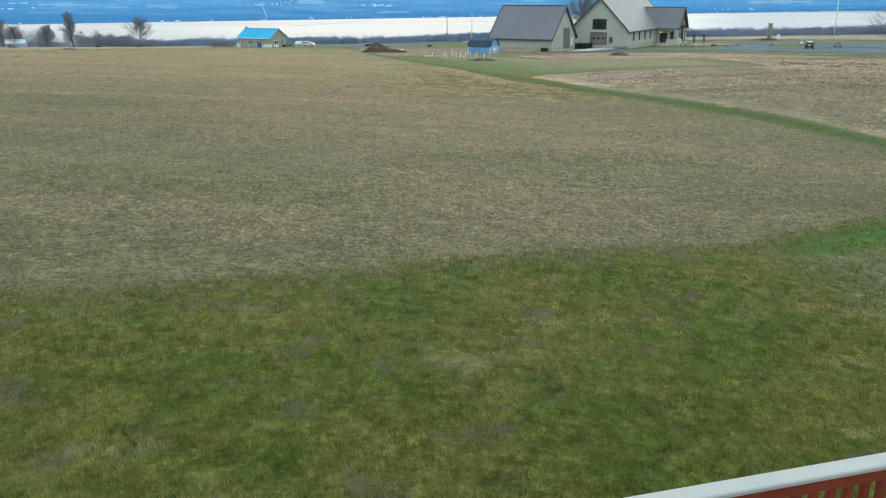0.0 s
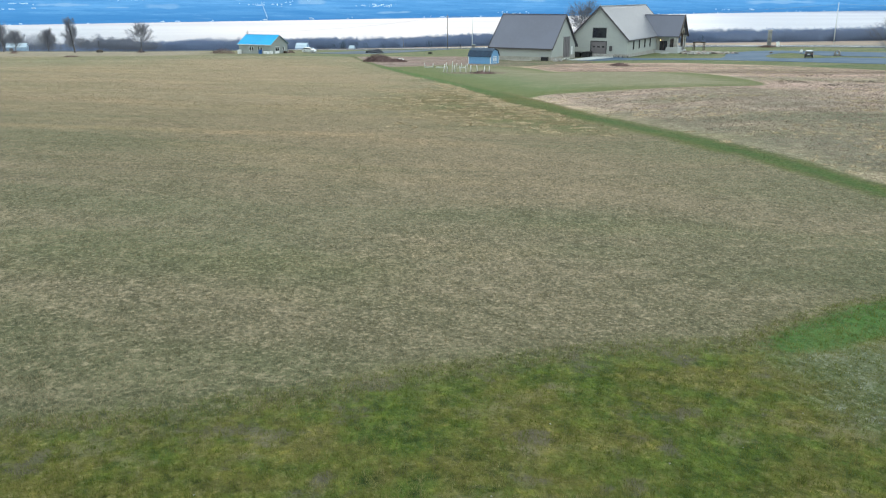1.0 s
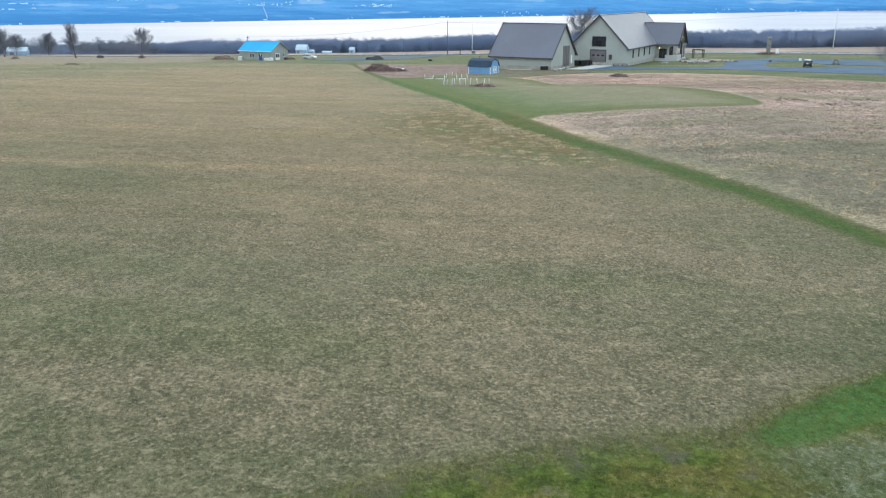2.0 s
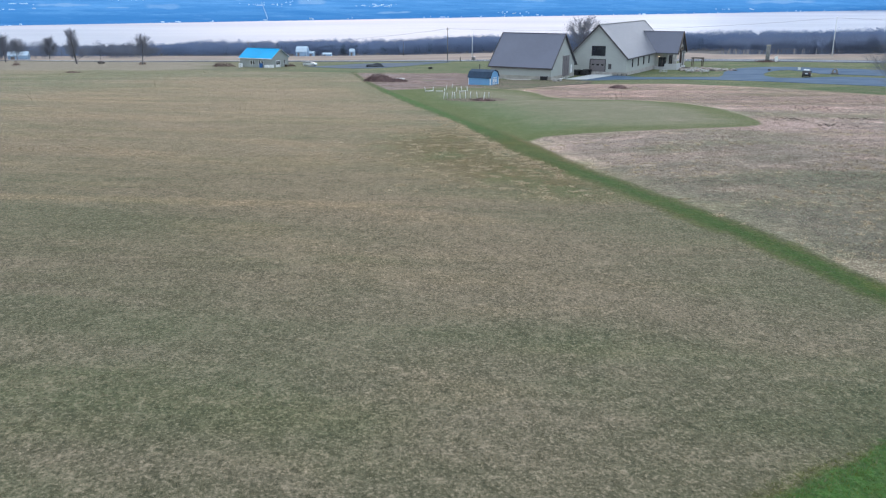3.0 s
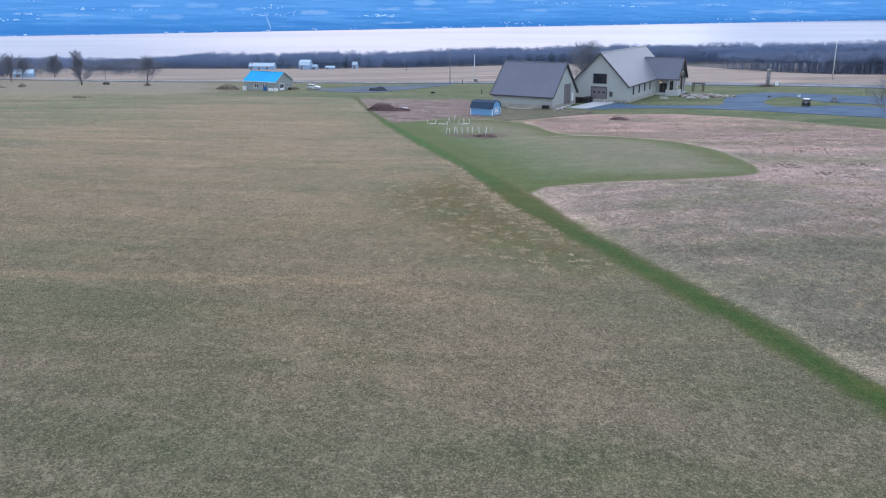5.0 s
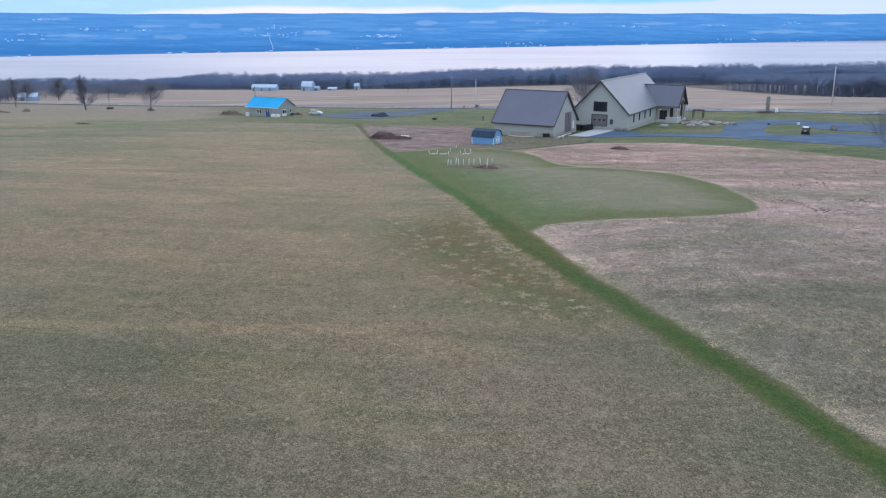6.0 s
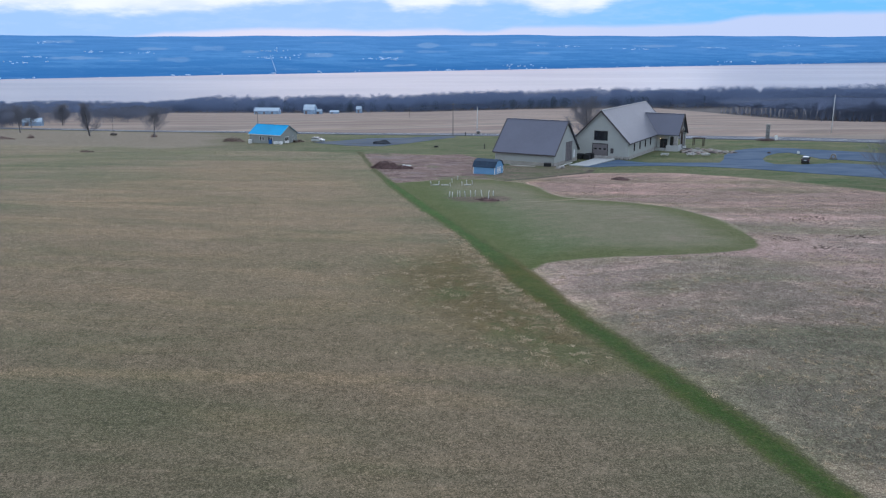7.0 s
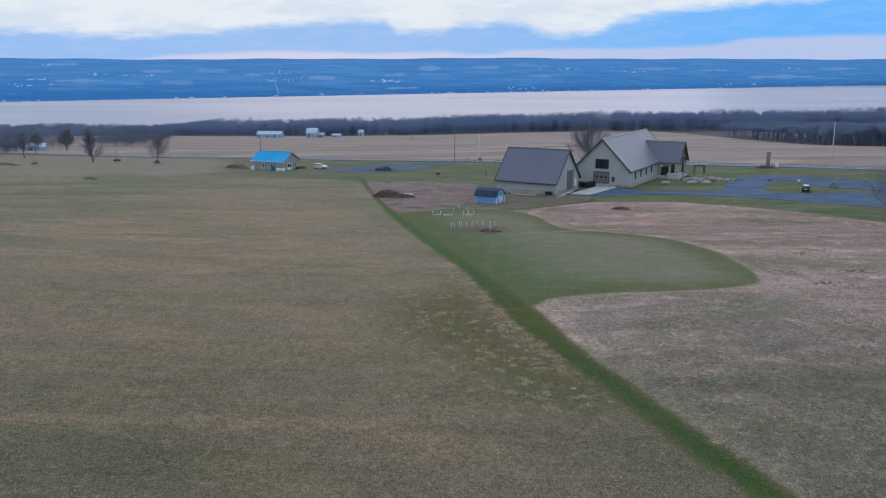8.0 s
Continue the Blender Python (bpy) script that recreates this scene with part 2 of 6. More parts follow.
def hills_material():
    """Wooded far shore, the distant air's blue put into its tones, with paler fields in strips."""
    m, t, b = material("hazed_far_hills")
    co = t.n("TexCoord").outputs["Object"]
    turned = t.scaled(co, 1, 1, 1, radians(-36))
    patch = t.noise(t.scaled(turned, .0075, .0013, .13), 1, 3, .6)
    wood = t.noise(t.scaled(turned, .0045, .0012, .11), 1, 5, .65)
    fine = t.noise(t.scaled(turned, .06, .02, .7), 1, 4, .7)
    sep = t.n("SeparateXYZ")
    t.put(sep.inputs[0], co)
    up = t.ramp(sep.outputs[2], -68, 60)
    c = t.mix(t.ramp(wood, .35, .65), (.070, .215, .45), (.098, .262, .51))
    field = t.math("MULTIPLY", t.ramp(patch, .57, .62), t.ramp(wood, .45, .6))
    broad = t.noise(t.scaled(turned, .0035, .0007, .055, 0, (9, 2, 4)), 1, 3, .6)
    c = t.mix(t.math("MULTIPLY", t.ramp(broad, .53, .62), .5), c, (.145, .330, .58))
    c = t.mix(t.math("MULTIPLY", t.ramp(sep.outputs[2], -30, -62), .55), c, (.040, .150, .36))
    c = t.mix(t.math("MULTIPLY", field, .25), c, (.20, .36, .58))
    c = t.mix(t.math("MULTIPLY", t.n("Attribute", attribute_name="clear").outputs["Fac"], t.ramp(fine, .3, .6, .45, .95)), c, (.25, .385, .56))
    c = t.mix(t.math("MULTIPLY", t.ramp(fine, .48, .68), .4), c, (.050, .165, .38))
    # paler blue haze mixed into the colour towards the ridge
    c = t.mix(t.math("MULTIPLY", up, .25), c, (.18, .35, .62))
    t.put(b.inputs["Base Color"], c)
    t.put(b.inputs["Roughness"], 1.0)
    t.put(b.inputs["Specular IOR Level"], 0.0)
    # one fixed shading normal evens the light over steep and gentle slopes
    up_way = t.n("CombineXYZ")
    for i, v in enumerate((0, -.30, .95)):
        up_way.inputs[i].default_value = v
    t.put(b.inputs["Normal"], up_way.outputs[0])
    return m


M_ROAD, M_COUNTY = road_material("blue_grey_asphalt", (.040, .078, .138), (.084, .126, .188)), road_material("worn_grey_asphalt", (.085, .095, .120), (.13, .14, .17))
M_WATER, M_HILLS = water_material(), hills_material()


def ground_material():
    """Hay field, lawns, mown path, dry weeds and bare bed, by the ground's own zone attributes (metres inside each edge)."""
    m, t, b = material("meadow_ground")
    co = t.n("TexCoord").outputs["Object"]
    fine = t.noise(t.scaled(co, 1, .8, 1), 10, 3, .75)
    mid = t.noise(t.scaled(co, 1, .8, 1), 4.0, 4, .7)
    clump = t.noise(co, .45, 4, .6)
    wide = t.noise(t.scaled(co, .022, .10, 1, radians(4)), 1, 4, .55)
    broad = t.noise(co, .035, 3, .55)
    streak = t.noise(t.scaled(co, 2.2, 1.9, 1, radians(-4)), 1, 6, .8)
    ragged = t.math("ADD", t.math("MULTIPLY", clump, .55), t.math("MULTIPLY", mid, .45))

    def zone(name, soft, amp, src=clump):
        v = t.n("Attribute", attribute_name=name).outputs["Fac"]
        return t.ramp(t.math("ADD", v, t.math("MULTIPLY", t.math("SUBTRACT", src, .5), amp)), -soft, soft)

    def tint(c, f, k):
        v = t.n("VectorMath", operation="MULTIPLY")
        t.put(v.inputs[0], c)
        t.put(v.inputs[1], t.mix(f, (1, 1, 1), k))
        return v.outputs[0]

    def turf(dark, main, pale, straw, dry, fleck=.45, lines=.6):
        c = t.mix(t.ramp(mid, .32, .68), dark, main)
        c = t.mix(t.math("MULTIPLY", t.ramp(clump, .42, .72), .5), c, pale)
        c = t.mix(t.math("MULTIPLY", t.ramp(streak, .52, .66), lines), c, tuple(v * .9 for v in straw))
        c = t.mix(t.math("MULTIPLY", t.ramp(streak, .48, .36), lines * 1.2), c, tuple(v * .8 for v in dark))
        c = t.mix(t.math("MULTIPLY", t.ramp(fine, .52, .66), dry), c, straw)
        return t.mix(t.math("MULTIPLY", t.ramp(fine, .48, .34), fleck), c, tuple(v * .55 for v in dark))

    # main hay field: mown stubble, straw over olive, in wide drifts
    field = turf((0.098, 0.089, 0.052), (0.184, 0.154, 0.100), (0.245, 0.198, 0.132), (0.40, 0.318, 0.218), .7, .85, .6)
    olive = turf((0.072, 0.080, 0.039), (0.122, 0.128, 0.065), (0.164, 0.155, 0.090), (0.305, 0.262, 0.168), .65, .85, .6)
    tan = turf((0.120, 0.090, 0.050), (0.218, 0.158, 0.094), (0.266, 0.196, 0.124), (0.435, 0.322, 0.21), .7, .85, .6)
    c = t.mix(t.ramp(t.math("ADD", t.math("MULTIPLY", wide, .65), t.math("MULTIPLY", broad, .35)), .40, .60), olive, field)
    c = t.mix(t.math("MULTIPLY", zone("tan", 16, 30, wide), .7), c, tan)
    c = tint(c, t.math("MULTIPLY", t.ramp(t.noise(t.scaled(co, .05, .16, 1, radians(-6)), 1, 5, .6), .47, .62), .6), (1.26, 1.20, 1.14))
    c = tint(c, t.math("MULTIPLY", t.ramp(t.noise(t.scaled(co, .035, .20, 1, radians(3), (4, 8, 0)), 1, 5, .65), .50, .64), .6), (.68, .78, .68))
    c = tint(c, t.math("MULTIPLY", zone("mowline", .5, 1.4), .8), (1.22, 1.10, 1.08))
    c = tint(c, t.math("MULTIPLY", zone("swath", 1.0, 3.0), .8), (1.22, 1.16, 1.12))
    # the field is tinted paler down the slope, a little darker near its top
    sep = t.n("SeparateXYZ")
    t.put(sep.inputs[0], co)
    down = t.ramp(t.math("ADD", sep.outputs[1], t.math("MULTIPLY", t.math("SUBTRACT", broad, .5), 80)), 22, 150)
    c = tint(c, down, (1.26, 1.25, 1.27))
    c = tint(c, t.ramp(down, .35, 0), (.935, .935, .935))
    # tall dry weeds
    weeds = turf((.161, .122, .097), (.262, .202, .164), (.320, .255, .208), (.53, .44, .36), .65, .85, .8)
    weeds = tint(weeds, t.ramp(wide, .45, .68), (.74, .84, .70))
    weeds = tint(weeds, t.ramp(broad, .52, .66), (1.12, 1.06, 1.08))
    weeds = tint(weeds, t.ramp(t.noise(t.scaled(co, .30, .26, 1, radians(-5)), 1, 6, .75), .50, .66), (1.42, 1.36, 1.36))
    weeds = tint(weeds, t.ramp(t.noise(t.scaled(co, .22, .22, 1, radians(4), (5, 2, 0)), 1, 6, .75), .50, .64), (.78, .80, .74))
    weeds = tint(weeds, t.ramp(t.noise(t.scaled(co, .035, .11, 1, radians(-8), (1, 4, 0)), 1, 5, .65), .47, .58), (1.34, 1.26, 1.28))
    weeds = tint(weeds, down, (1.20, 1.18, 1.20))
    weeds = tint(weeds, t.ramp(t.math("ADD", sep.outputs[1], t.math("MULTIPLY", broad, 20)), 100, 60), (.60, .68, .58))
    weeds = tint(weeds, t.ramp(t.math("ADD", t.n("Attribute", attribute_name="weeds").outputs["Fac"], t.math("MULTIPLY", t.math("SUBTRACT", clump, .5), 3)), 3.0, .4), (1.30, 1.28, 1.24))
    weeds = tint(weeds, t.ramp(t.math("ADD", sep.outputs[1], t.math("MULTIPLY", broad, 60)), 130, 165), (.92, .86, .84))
    c = t.mix(zone("weeds", .35, 1.8, ragged), c, weeds)
    # mossy, tufted ground beside the path
    moss = turf((.066, .054, .016), (.124, .095, .032), (.158, .118, .046), (.30, .23, .12), .4, .5, .5)
    moss = t.mix(t.ramp(t.noise(t.scaled(co, .2, .14, 1, 0, (4, 4, 0)), 1, 4, .6), .5, .62), moss, turf((.052, .066, .016), (.092, .104, .028), (.125, .125, .045), (.24, .21, .11), .35, .5, .4))
    c = t.mix(t.math("MULTIPLY", zone("moss", 5, 8), .88), c, moss)
    green = turf((.130, .130, .072), (.192, .182, .110), (.232, .208, .138), (.30, .265, .19), .4, .35, .25)
    beside = t.ramp(t.math("ADD", t.n("Attribute", attribute_name="path").outputs["Fac"], t.math("MULTIPLY", t.math("SUBTRACT", broad, .5), 18)), -20, -2)
    green = t.mix(t.math("MULTIPLY", beside, .8), green, turf((.040, .088, .018), (.070, .130, .030), (.105, .140, .050), (.22, .22, .12), .35, .45, .5))
    green = tint(green, t.ramp(t.noise(t.scaled(co, .10, .30, 1, radians(-8), (2, 6, 0)), 1, 6, .75), .48, .64), (1.25, 1.12, 1.28))
    rim = t.ramp(t.math("ADD", t.n("Attribute", attribute_name="green").outputs["Fac"], t.math("MULTIPLY", t.math("SUBTRACT", broad, .5), 12)), 8, 1)
    green = t.mix(t.math("MULTIPLY", rim, .75), green, turf((.060, .082, .018), (.100, .122, .030), (.132, .138, .048), (.22, .20, .10), .35, .45, .4))
    c = t.mix(zone("green", .4, 2.1, ragged), c, green)
    mulch = turf((.075, .052, .042), (.150, .105, .085), (.195, .140, .115), (.30, .23, .18), .5, .5, .6)
    c = t.mix(t.math("MULTIPLY", zone("mulch", .8, 3.0), .75), c, mulch)
    verge = turf((.066, .084, .034), (.118, .138, .060), (.160, .164, .084), (.24, .215, .13), .4)
    verge = tint(verge, t.ramp(t.noise(t.scaled(co, .05, .14, 1, radians(20)), 1, 6, .75), .46, .62), (1.38, 1.22, 1.36))
    verge = tint(verge, t.ramp(t.noise(t.scaled(co, .09, .22, 1, radians(10), (3, 3, 0)), 1, 6, .75), .50, .62), (.60, .84, .66))
    verge = t.mix(t.math("MULTIPLY", t.ramp(sep.outputs[0], -20, -70), .7), verge, turf((.105, .098, .056), (.180, .156, .098), (.225, .190, .125), (.33, .27, .18), .5))
    c = t.mix(zone("verge", 2.0, 5.0), c, verge)
    pasture = turf((.185, .150, .112), (.280, .228, .176), (.320, .265, .210), (.42, .35, .27), .6, .5, .6)
    c = t.mix(t.math("MULTIPLY", zone("pasture", 7, 24, broad), .7), c, pasture)
    path = turf((.024, .056, .008), (.048, .095, .016), (.078, .104, .024), (.16, .14, .06), .3, .45, .35)
    path = tint(path, t.ramp(t.noise(t.scaled(co, .12, .10, 1, 0, (5, 5, 0)), 1, 4, .6), .5, .64), (1.18, 1.0, .95))
    vivid = turf((.031, .082, .011), (.056, .126, .020), (.086, .138, .034), (.17, .17, .08), .3, .45, .4)
    path = t.mix(t.ramp(t.math("ADD", sep.outputs[1], t.math("MULTIPLY", clump, 30)), 88, 140), path, vivid)
    path = t.mix(t.math("MULTIPLY", t.ramp(t.math("ADD", sep.outputs[1], t.math("MULTIPLY", clump, 24)), 168, 200), .8), path, turf((.048, .056, .022), (.088, .092, .042), (.115, .110, .055), (.20, .18, .10), .4, .4, .4))
    # worn and straw-strewn along its edges
    worn = t.ramp(t.math("ADD", t.n("Attribute", attribute_name="path").outputs["Fac"], t.math("MULTIPLY", t.math("SUBTRACT", ragged, .5), 3.2)), 1.0, .15)
    path = t.mix(t.math("MULTIPLY", worn, .55), path, turf((.060, .058, .018), (.108, .098, .036), (.135, .118, .052), (.26, .22, .13), .4, .4, .4))
    near_bend = t.math("MULTIPLY", t.ramp(sep.outputs[1], 62, 74), t.ramp(sep.outputs[1], 98, 84))
    path = tint(path, near_bend, (1.28, .98, 1.0))
    c = t.mix(zone("path", .5, 2.8, ragged), c, path)
    bed = turf((.095, .062, .054), (.225, .148, .126), (.300, .220, .192), (.44, .35, .29), .6, .6, .8)
    bed = tint(bed, t.ramp(t.noise(t.scaled(co, .15, .34, 1, radians(-6), (3, 1, 0)), 1, 6, .75), .49, .60), (1.38, 1.36, 1.36))
    bed = tint(bed, t.ramp(t.noise(t.scaled(co, .20, .40, 1, radians(8), (6, 5, 0)), 1, 6, .75), .50, .60), (.60, .56, .60))
    bed = t.mix(t.math("MULTIPLY", t.ramp(t.noise(t.scaled(co, .07, .16, 1), 1, 4, .6), .5, .62), .4), bed, (.235, .205, .200))
    bed = t.mix(t.math("MULTIPLY", t.ramp(t.noise(t.scaled(co, .10, .12, 1, 0, (7, 3, 0)), 1, 4, .6), .56, .66), .7), bed, (.105, .130, .060))
    bed = t.mix(t.math("MULTIPLY", t.ramp(t.noise(t.scaled(co, .16, .22, 1, 0, (1, 9, 0)), 1, 5, .65), .54, .64), .7), bed, (.110, .072, .070))
    c = t.mix(zone("bed", .6, 2.0), c, bed)
    yard = turf((.090, .080, .052), (.165, .135, .098), (.215, .172, .130), (.36, .29, .22), .6, .5, .7)
    yard = tint(yard, t.ramp(t.noise(t.scaled(co, .12, .3, 1, 0, (8, 1, 0)), 1, 6, .75), .48, .62), (.68, .90, .62))
    c = t.mix(zone("yard", 1.2, 4.0), c, yard)
    # near lawn, mossy green and bronze with bare dull spots
    lawn = turf((.026, .052, .006), (.078, .114, .016), (.112, .128, .026), (.20, .20, .08), .3, .35, .15)
    bronze = turf((.062, .060, .013), (.118, .113, .026), (.150, .134, .040), (.27, .235, .12), .35, .35, .15)
    lawn = t.mix(t.ramp(t.math("ADD", t.math("MULTIPLY", t.noise(co, .8, 6, .7), .6), t.math("MULTIPLY", t.noise(co, .22, 4, .6), .4)), .42, .58), lawn, bronze)
    # tuft noise puts the shade between grass tufts into the lawn colour
    tuft = t.noise(t.scaled(co, 1, .8, 1, 0, (2, 7, 0)), 3.2, 5, .7)
    lawn = tint(tint(lawn, t.ramp(tuft, .47, .34), (.50, .56, .50)), t.ramp(tuft, .52, .66), (1.45, 1.36, 1.25))
    lawn = t.mix(t.math("MULTIPLY", t.ramp(t.noise(co, .9, 5, .65), .55, .66), .7), lawn, (.082, .072, .060))
    lawn = t.mix(t.math("MULTIPLY", t.ramp(t.noise(t.scaled(co, .5, .7, 1, 0, (9, 4, 0)), 1, 5, .7), .56, .68), .55), lawn, (.185, .162, .095))
    c = t.mix(zone("lawn", 1.0, 3.4, ragged), c, lawn)
    litter = turf((.060, .058, .062), (.105, .098, .100), (.140, .125, .118), (.20, .17, .15), .5, .4, .4)
    c = t.mix(t.math("MULTIPLY", zone("ridge", .4, 1.4, ragged), .7), c, (.30, .25, .17))
    # worn wheel track and the pale edge of the mown ground
    c = t.mix(t.math("MULTIPLY", zone("track", .35, .8), .8), c, (.065, .055, .045))
    c = t.mix(t.math("MULTIPLY", zone("seam", .4, 2.2, ragged), .45), c, (.38, .32, .24))
    lush = turf((.030, .075, .014), (.058, .130, .024), (.095, .138, .045), (.20, .20, .12), .25, .4, .1)
    dull = turf((.056, .076, .034), (.100, .120, .064), (.150, .158, .112), (.36, .36, .30), .4, .4, .4)
    c = t.mix(t.math("MULTIPLY", zone("dull", .8, 4.5, ragged), .75), c, dull)
    c = t.mix(zone("lush", .2, 1.2, ragged), c, lush)
    # far fields past the road: tan strips along it
    warp = t.n("VectorMath", operation="ADD")
    t.put(warp.inputs[0], t.scaled(co, .006, .030, 1, radians(12)))
    t.put(warp.inputs[1], t.math("MULTIPLY", t.noise(co, .011, 3, .6), 2.6))
    rows = t.noise(warp.outputs[0], .8, 4, .6)
    far = t.mix(t.ramp(rows, .34, .66), (.238, .180, .153), (.345, .275, .226))
    far = t.mix(t.math("MULTIPLY", t.ramp(broad, .5, .7), .4), far, (0.221, 0.174, 0.128))
    far = tint(far, t.ramp(t.noise(t.scaled(co, .004, .014, 1, radians(18), (2, 2, 0)), 1, 5, .6), .42, .60), (.80, .84, .84))
    far = tint(far, t.ramp(t.noise(t.scaled(co, .012, .05, 1, radians(6), (5, 2, 0)), 1, 6, .7), .5, .62), (1.16, 1.10, 1.06))
    c = t.mix(zone("far", 1.0, 2.0), c, far)
    c = t.mix(zone("litter", 3, 6), c, litter)
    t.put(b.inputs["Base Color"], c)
    t.put(b.inputs["Roughness"], .9)
    t.put(b.inputs["Specular IOR Level"], .15)
    bp = t.n("Bump")
    t.put(bp.inputs["Strength"], .9)
    t.put(bp.inputs["Distance"], .12)
    t.put(bp.inputs["Height"], t.math("ADD", t.math("MULTIPLY", fine, .5), mid))
    t.put(b.inputs["Normal"], bp.outputs[0])
    return m


M_GROUND = ground_material()
M_STRAW = blade_material("straw_blades", [(.15, .138, .070), (.26, .222, .135), (.38, .318, .205), (.52, .44, .30)])
M_PALESTRAW = blade_material("pale_straw_clumps", [(.28, .212, .122), (.455, .358, .228), (.63, .515, .36)])
M_STUBBLE = blade_material("stubble_blades", [(.115, .108, .055), (.19, .165, .098), (.26, .220, .138), (.33, .28, .18)])
M_LAWN = blade_material("lawn_blades", [(.044, .066, .009), (.092, .122, .017), (.140, .150, .031), (.200, .182, .066), (.36, .32, .18)])
M_WEED = blade_material("weed_stalks", [(.104, .079, .062), (.200, .153, .124), (.295, .233, .188), (.49, .41, .33)])
M_CHARCOAL = surface("charcoal_car_paint", (.020, .025, .033), 0.25, 0.2, vary=.1, spec=.6)
M_PINKSTONE = surface("pinkish_stone", (.36, .29, .26), 0.9, vary=.3, grain=4, stain=1.0, bump=.6)
M_PILLAR = surface("grey_pillar_stone", (.30, .30, .30), 0.9, vary=.35, grain=4, stain=1.0, bump=.6)
M_RINGSTONE = surface("weathered_millstone", (.22, .21, .20), 0.9, vary=.35, grain=4, stain=1.0, bump=.6)
# far road and houses: blue haze mixed into pale colours
M_HILLROAD = surface("hazed_far_road", (.26, .42, .62), 0.9, vary=.2)
M_FARTOWN = surface("hazed_far_walls", (.58, .74, .95), 0.8, vary=.4, island=True)

# ---- ground, water, far shore ----
def ease(v, a, b):
    k = np.clip((v - a) / (b - a), 0, 1)
    return k * k * (3 - 2 * k)


def land(x, y):
    """Height of the land: a slope down towards the lake, steeper past the road."""
    x, y = np.asarray(x, float), np.asarray(y, float)
    a, c, d = 110 * np.tanh(x / 110), np.clip(y, -40, 280), np.maximum(0, y - 280)
    g = .34 - .0422 * a - .0482 * c + .000228 * a * c + .0000321 * c * c + .0000929 * a * a
    e = np.minimum(d, 740)
    left, right = .066 * e - 2.2 * (1 - np.exp(-e / 60)), .045 * e + 12 * (1 - np.exp(-e / 200))
    k = np.clip((x - 50) / 150, 0, 1)
    k = k * k * (3 - 2 * k)
    g = g - left * (1 - k) - right * k - .03 * np.clip(d - 740, 0, 340) - .2 * np.maximum(0, d - 1080)
    # the weedy ground beside the mown path stands a little higher
    g = g + 1.35 * ease(x, 3, 31) * ease(x, 105, 70) * ease(y, 30, 62) * ease(y, 152, 114)
    # and the field falls away past its crest to the left
    g = g - .5 * ease(x, -60, -130) * ease(y, 150, 260)
    return np.maximum(g, -82)


def turf_z(x, y):
    """The land with the small swells of the near grass."""
    x, y = np.asarray(x, float), np.asarray(y, float)
    swell = .10 * np.sin(x * .31 + 1.7 * np.sin(y * .11)) * np.sin(y * .23) * np.exp(-np.abs(y) / 90)
    return land(x, y) + np.where(y < 260, swell, 0)


def inside(px, py, poly):
    """Signed distance in metres to a polygon's edge, plus inside."""
    best, hit = np.full(px.shape, 1e9), np.zeros(px.shape, bool)
    for (ax, ay), (bx, by) in zip(poly, poly[1:] + poly[:1]):
        ex, ey = bx - ax, by - ay
        k = np.clip(((px - ax) * ex + (py - ay) * ey) / (ex * ex + ey * ey), 0, 1)
        best = np.minimum(best, np.hypot(px - ax - k * ex, py - ay - k * ey))
        cross = (ay > py) != (by > py)
        if ey:
            hit ^= cross & (px < ax + (py - ay) * ex / ey)
    return np.where(hit, best, -best)


PATH_L = [(-31, 243), (-24.3, 234.6), (-21.1, 216.6), (-16.0, 186.5), (-10.2, 156.3), (-5.1, 133.9), (-2.9, 124.7), (-0.9, 117.1), (1.1, 109.6), (2.5, 103.7), (4.4, 92.5), (5.6, 85.9), (6.6, 80.0), (7.6, 75.2), (9.2, 69.4), (10.1, 65.7), (11.2, 62.3), (11.9, 59.4), (12.6, 56.6), (13.6, 52.6), (14.5, 49.2), (15.4, 46.4), (16.3, 44.2), (17.7, 38.8), (18.9, 34.1), (22.0, 22), (27, 8)]
PATH_R = [(-21.9, 231.0), (-15.8, 192.4), (-11.0, 169.2), (-8.8, 160.5), (8.8, 87.9), (9.3, 85.1), (10.0, 82.0), (11.1, 74.0), (12.4, 66.9), (13.8, 62.1), (14.8, 57.4), (15.8, 53.6), (16.7, 50.6), (17.6, 47.9), (18.4, 45.3), (19.1, 42.7), (19.9, 39.3), (20.6, 37.2), (25, 25), (31, 8)]
ZONES = {}
SWATH = [(-40, 49.5), (-26, 50.2), (-13, 51.2), (0, 52), (0, 53.4), (-13, 53), (-26, 52.4), (-40, 51.8)]
ZONES["path"] = PATH_L + PATH_R[::-1]
ZONES["green"] = [(-8.8, 160.5), (-5.1, 163.2), (0.6, 167.8), (6.1, 168.0), (9.7, 167.2), (16.0, 161.4), (18.5, 154.4), (19.2, 147.1), (20.8, 140.9), (24.9, 136.6), (28.8, 132.9), (32.4, 129.0), (35.3, 123.5), (37.2, 115.9), (38.3, 112.0), (38.4, 108.0), (38.2, 103.2), (37.7, 98.1), (37.1, 95.2), (35.7, 93.1), (32.6, 91.2), (29.0, 89.9), (25.7, 89.3), (22.7, 89.5), (19.7, 90.1), (16.5, 90.0), (13.3, 89.3), (11.4, 88.6), (9.3, 85.1), (6.5, 90), (2.0, 112.0), (-4.5, 142.0)]
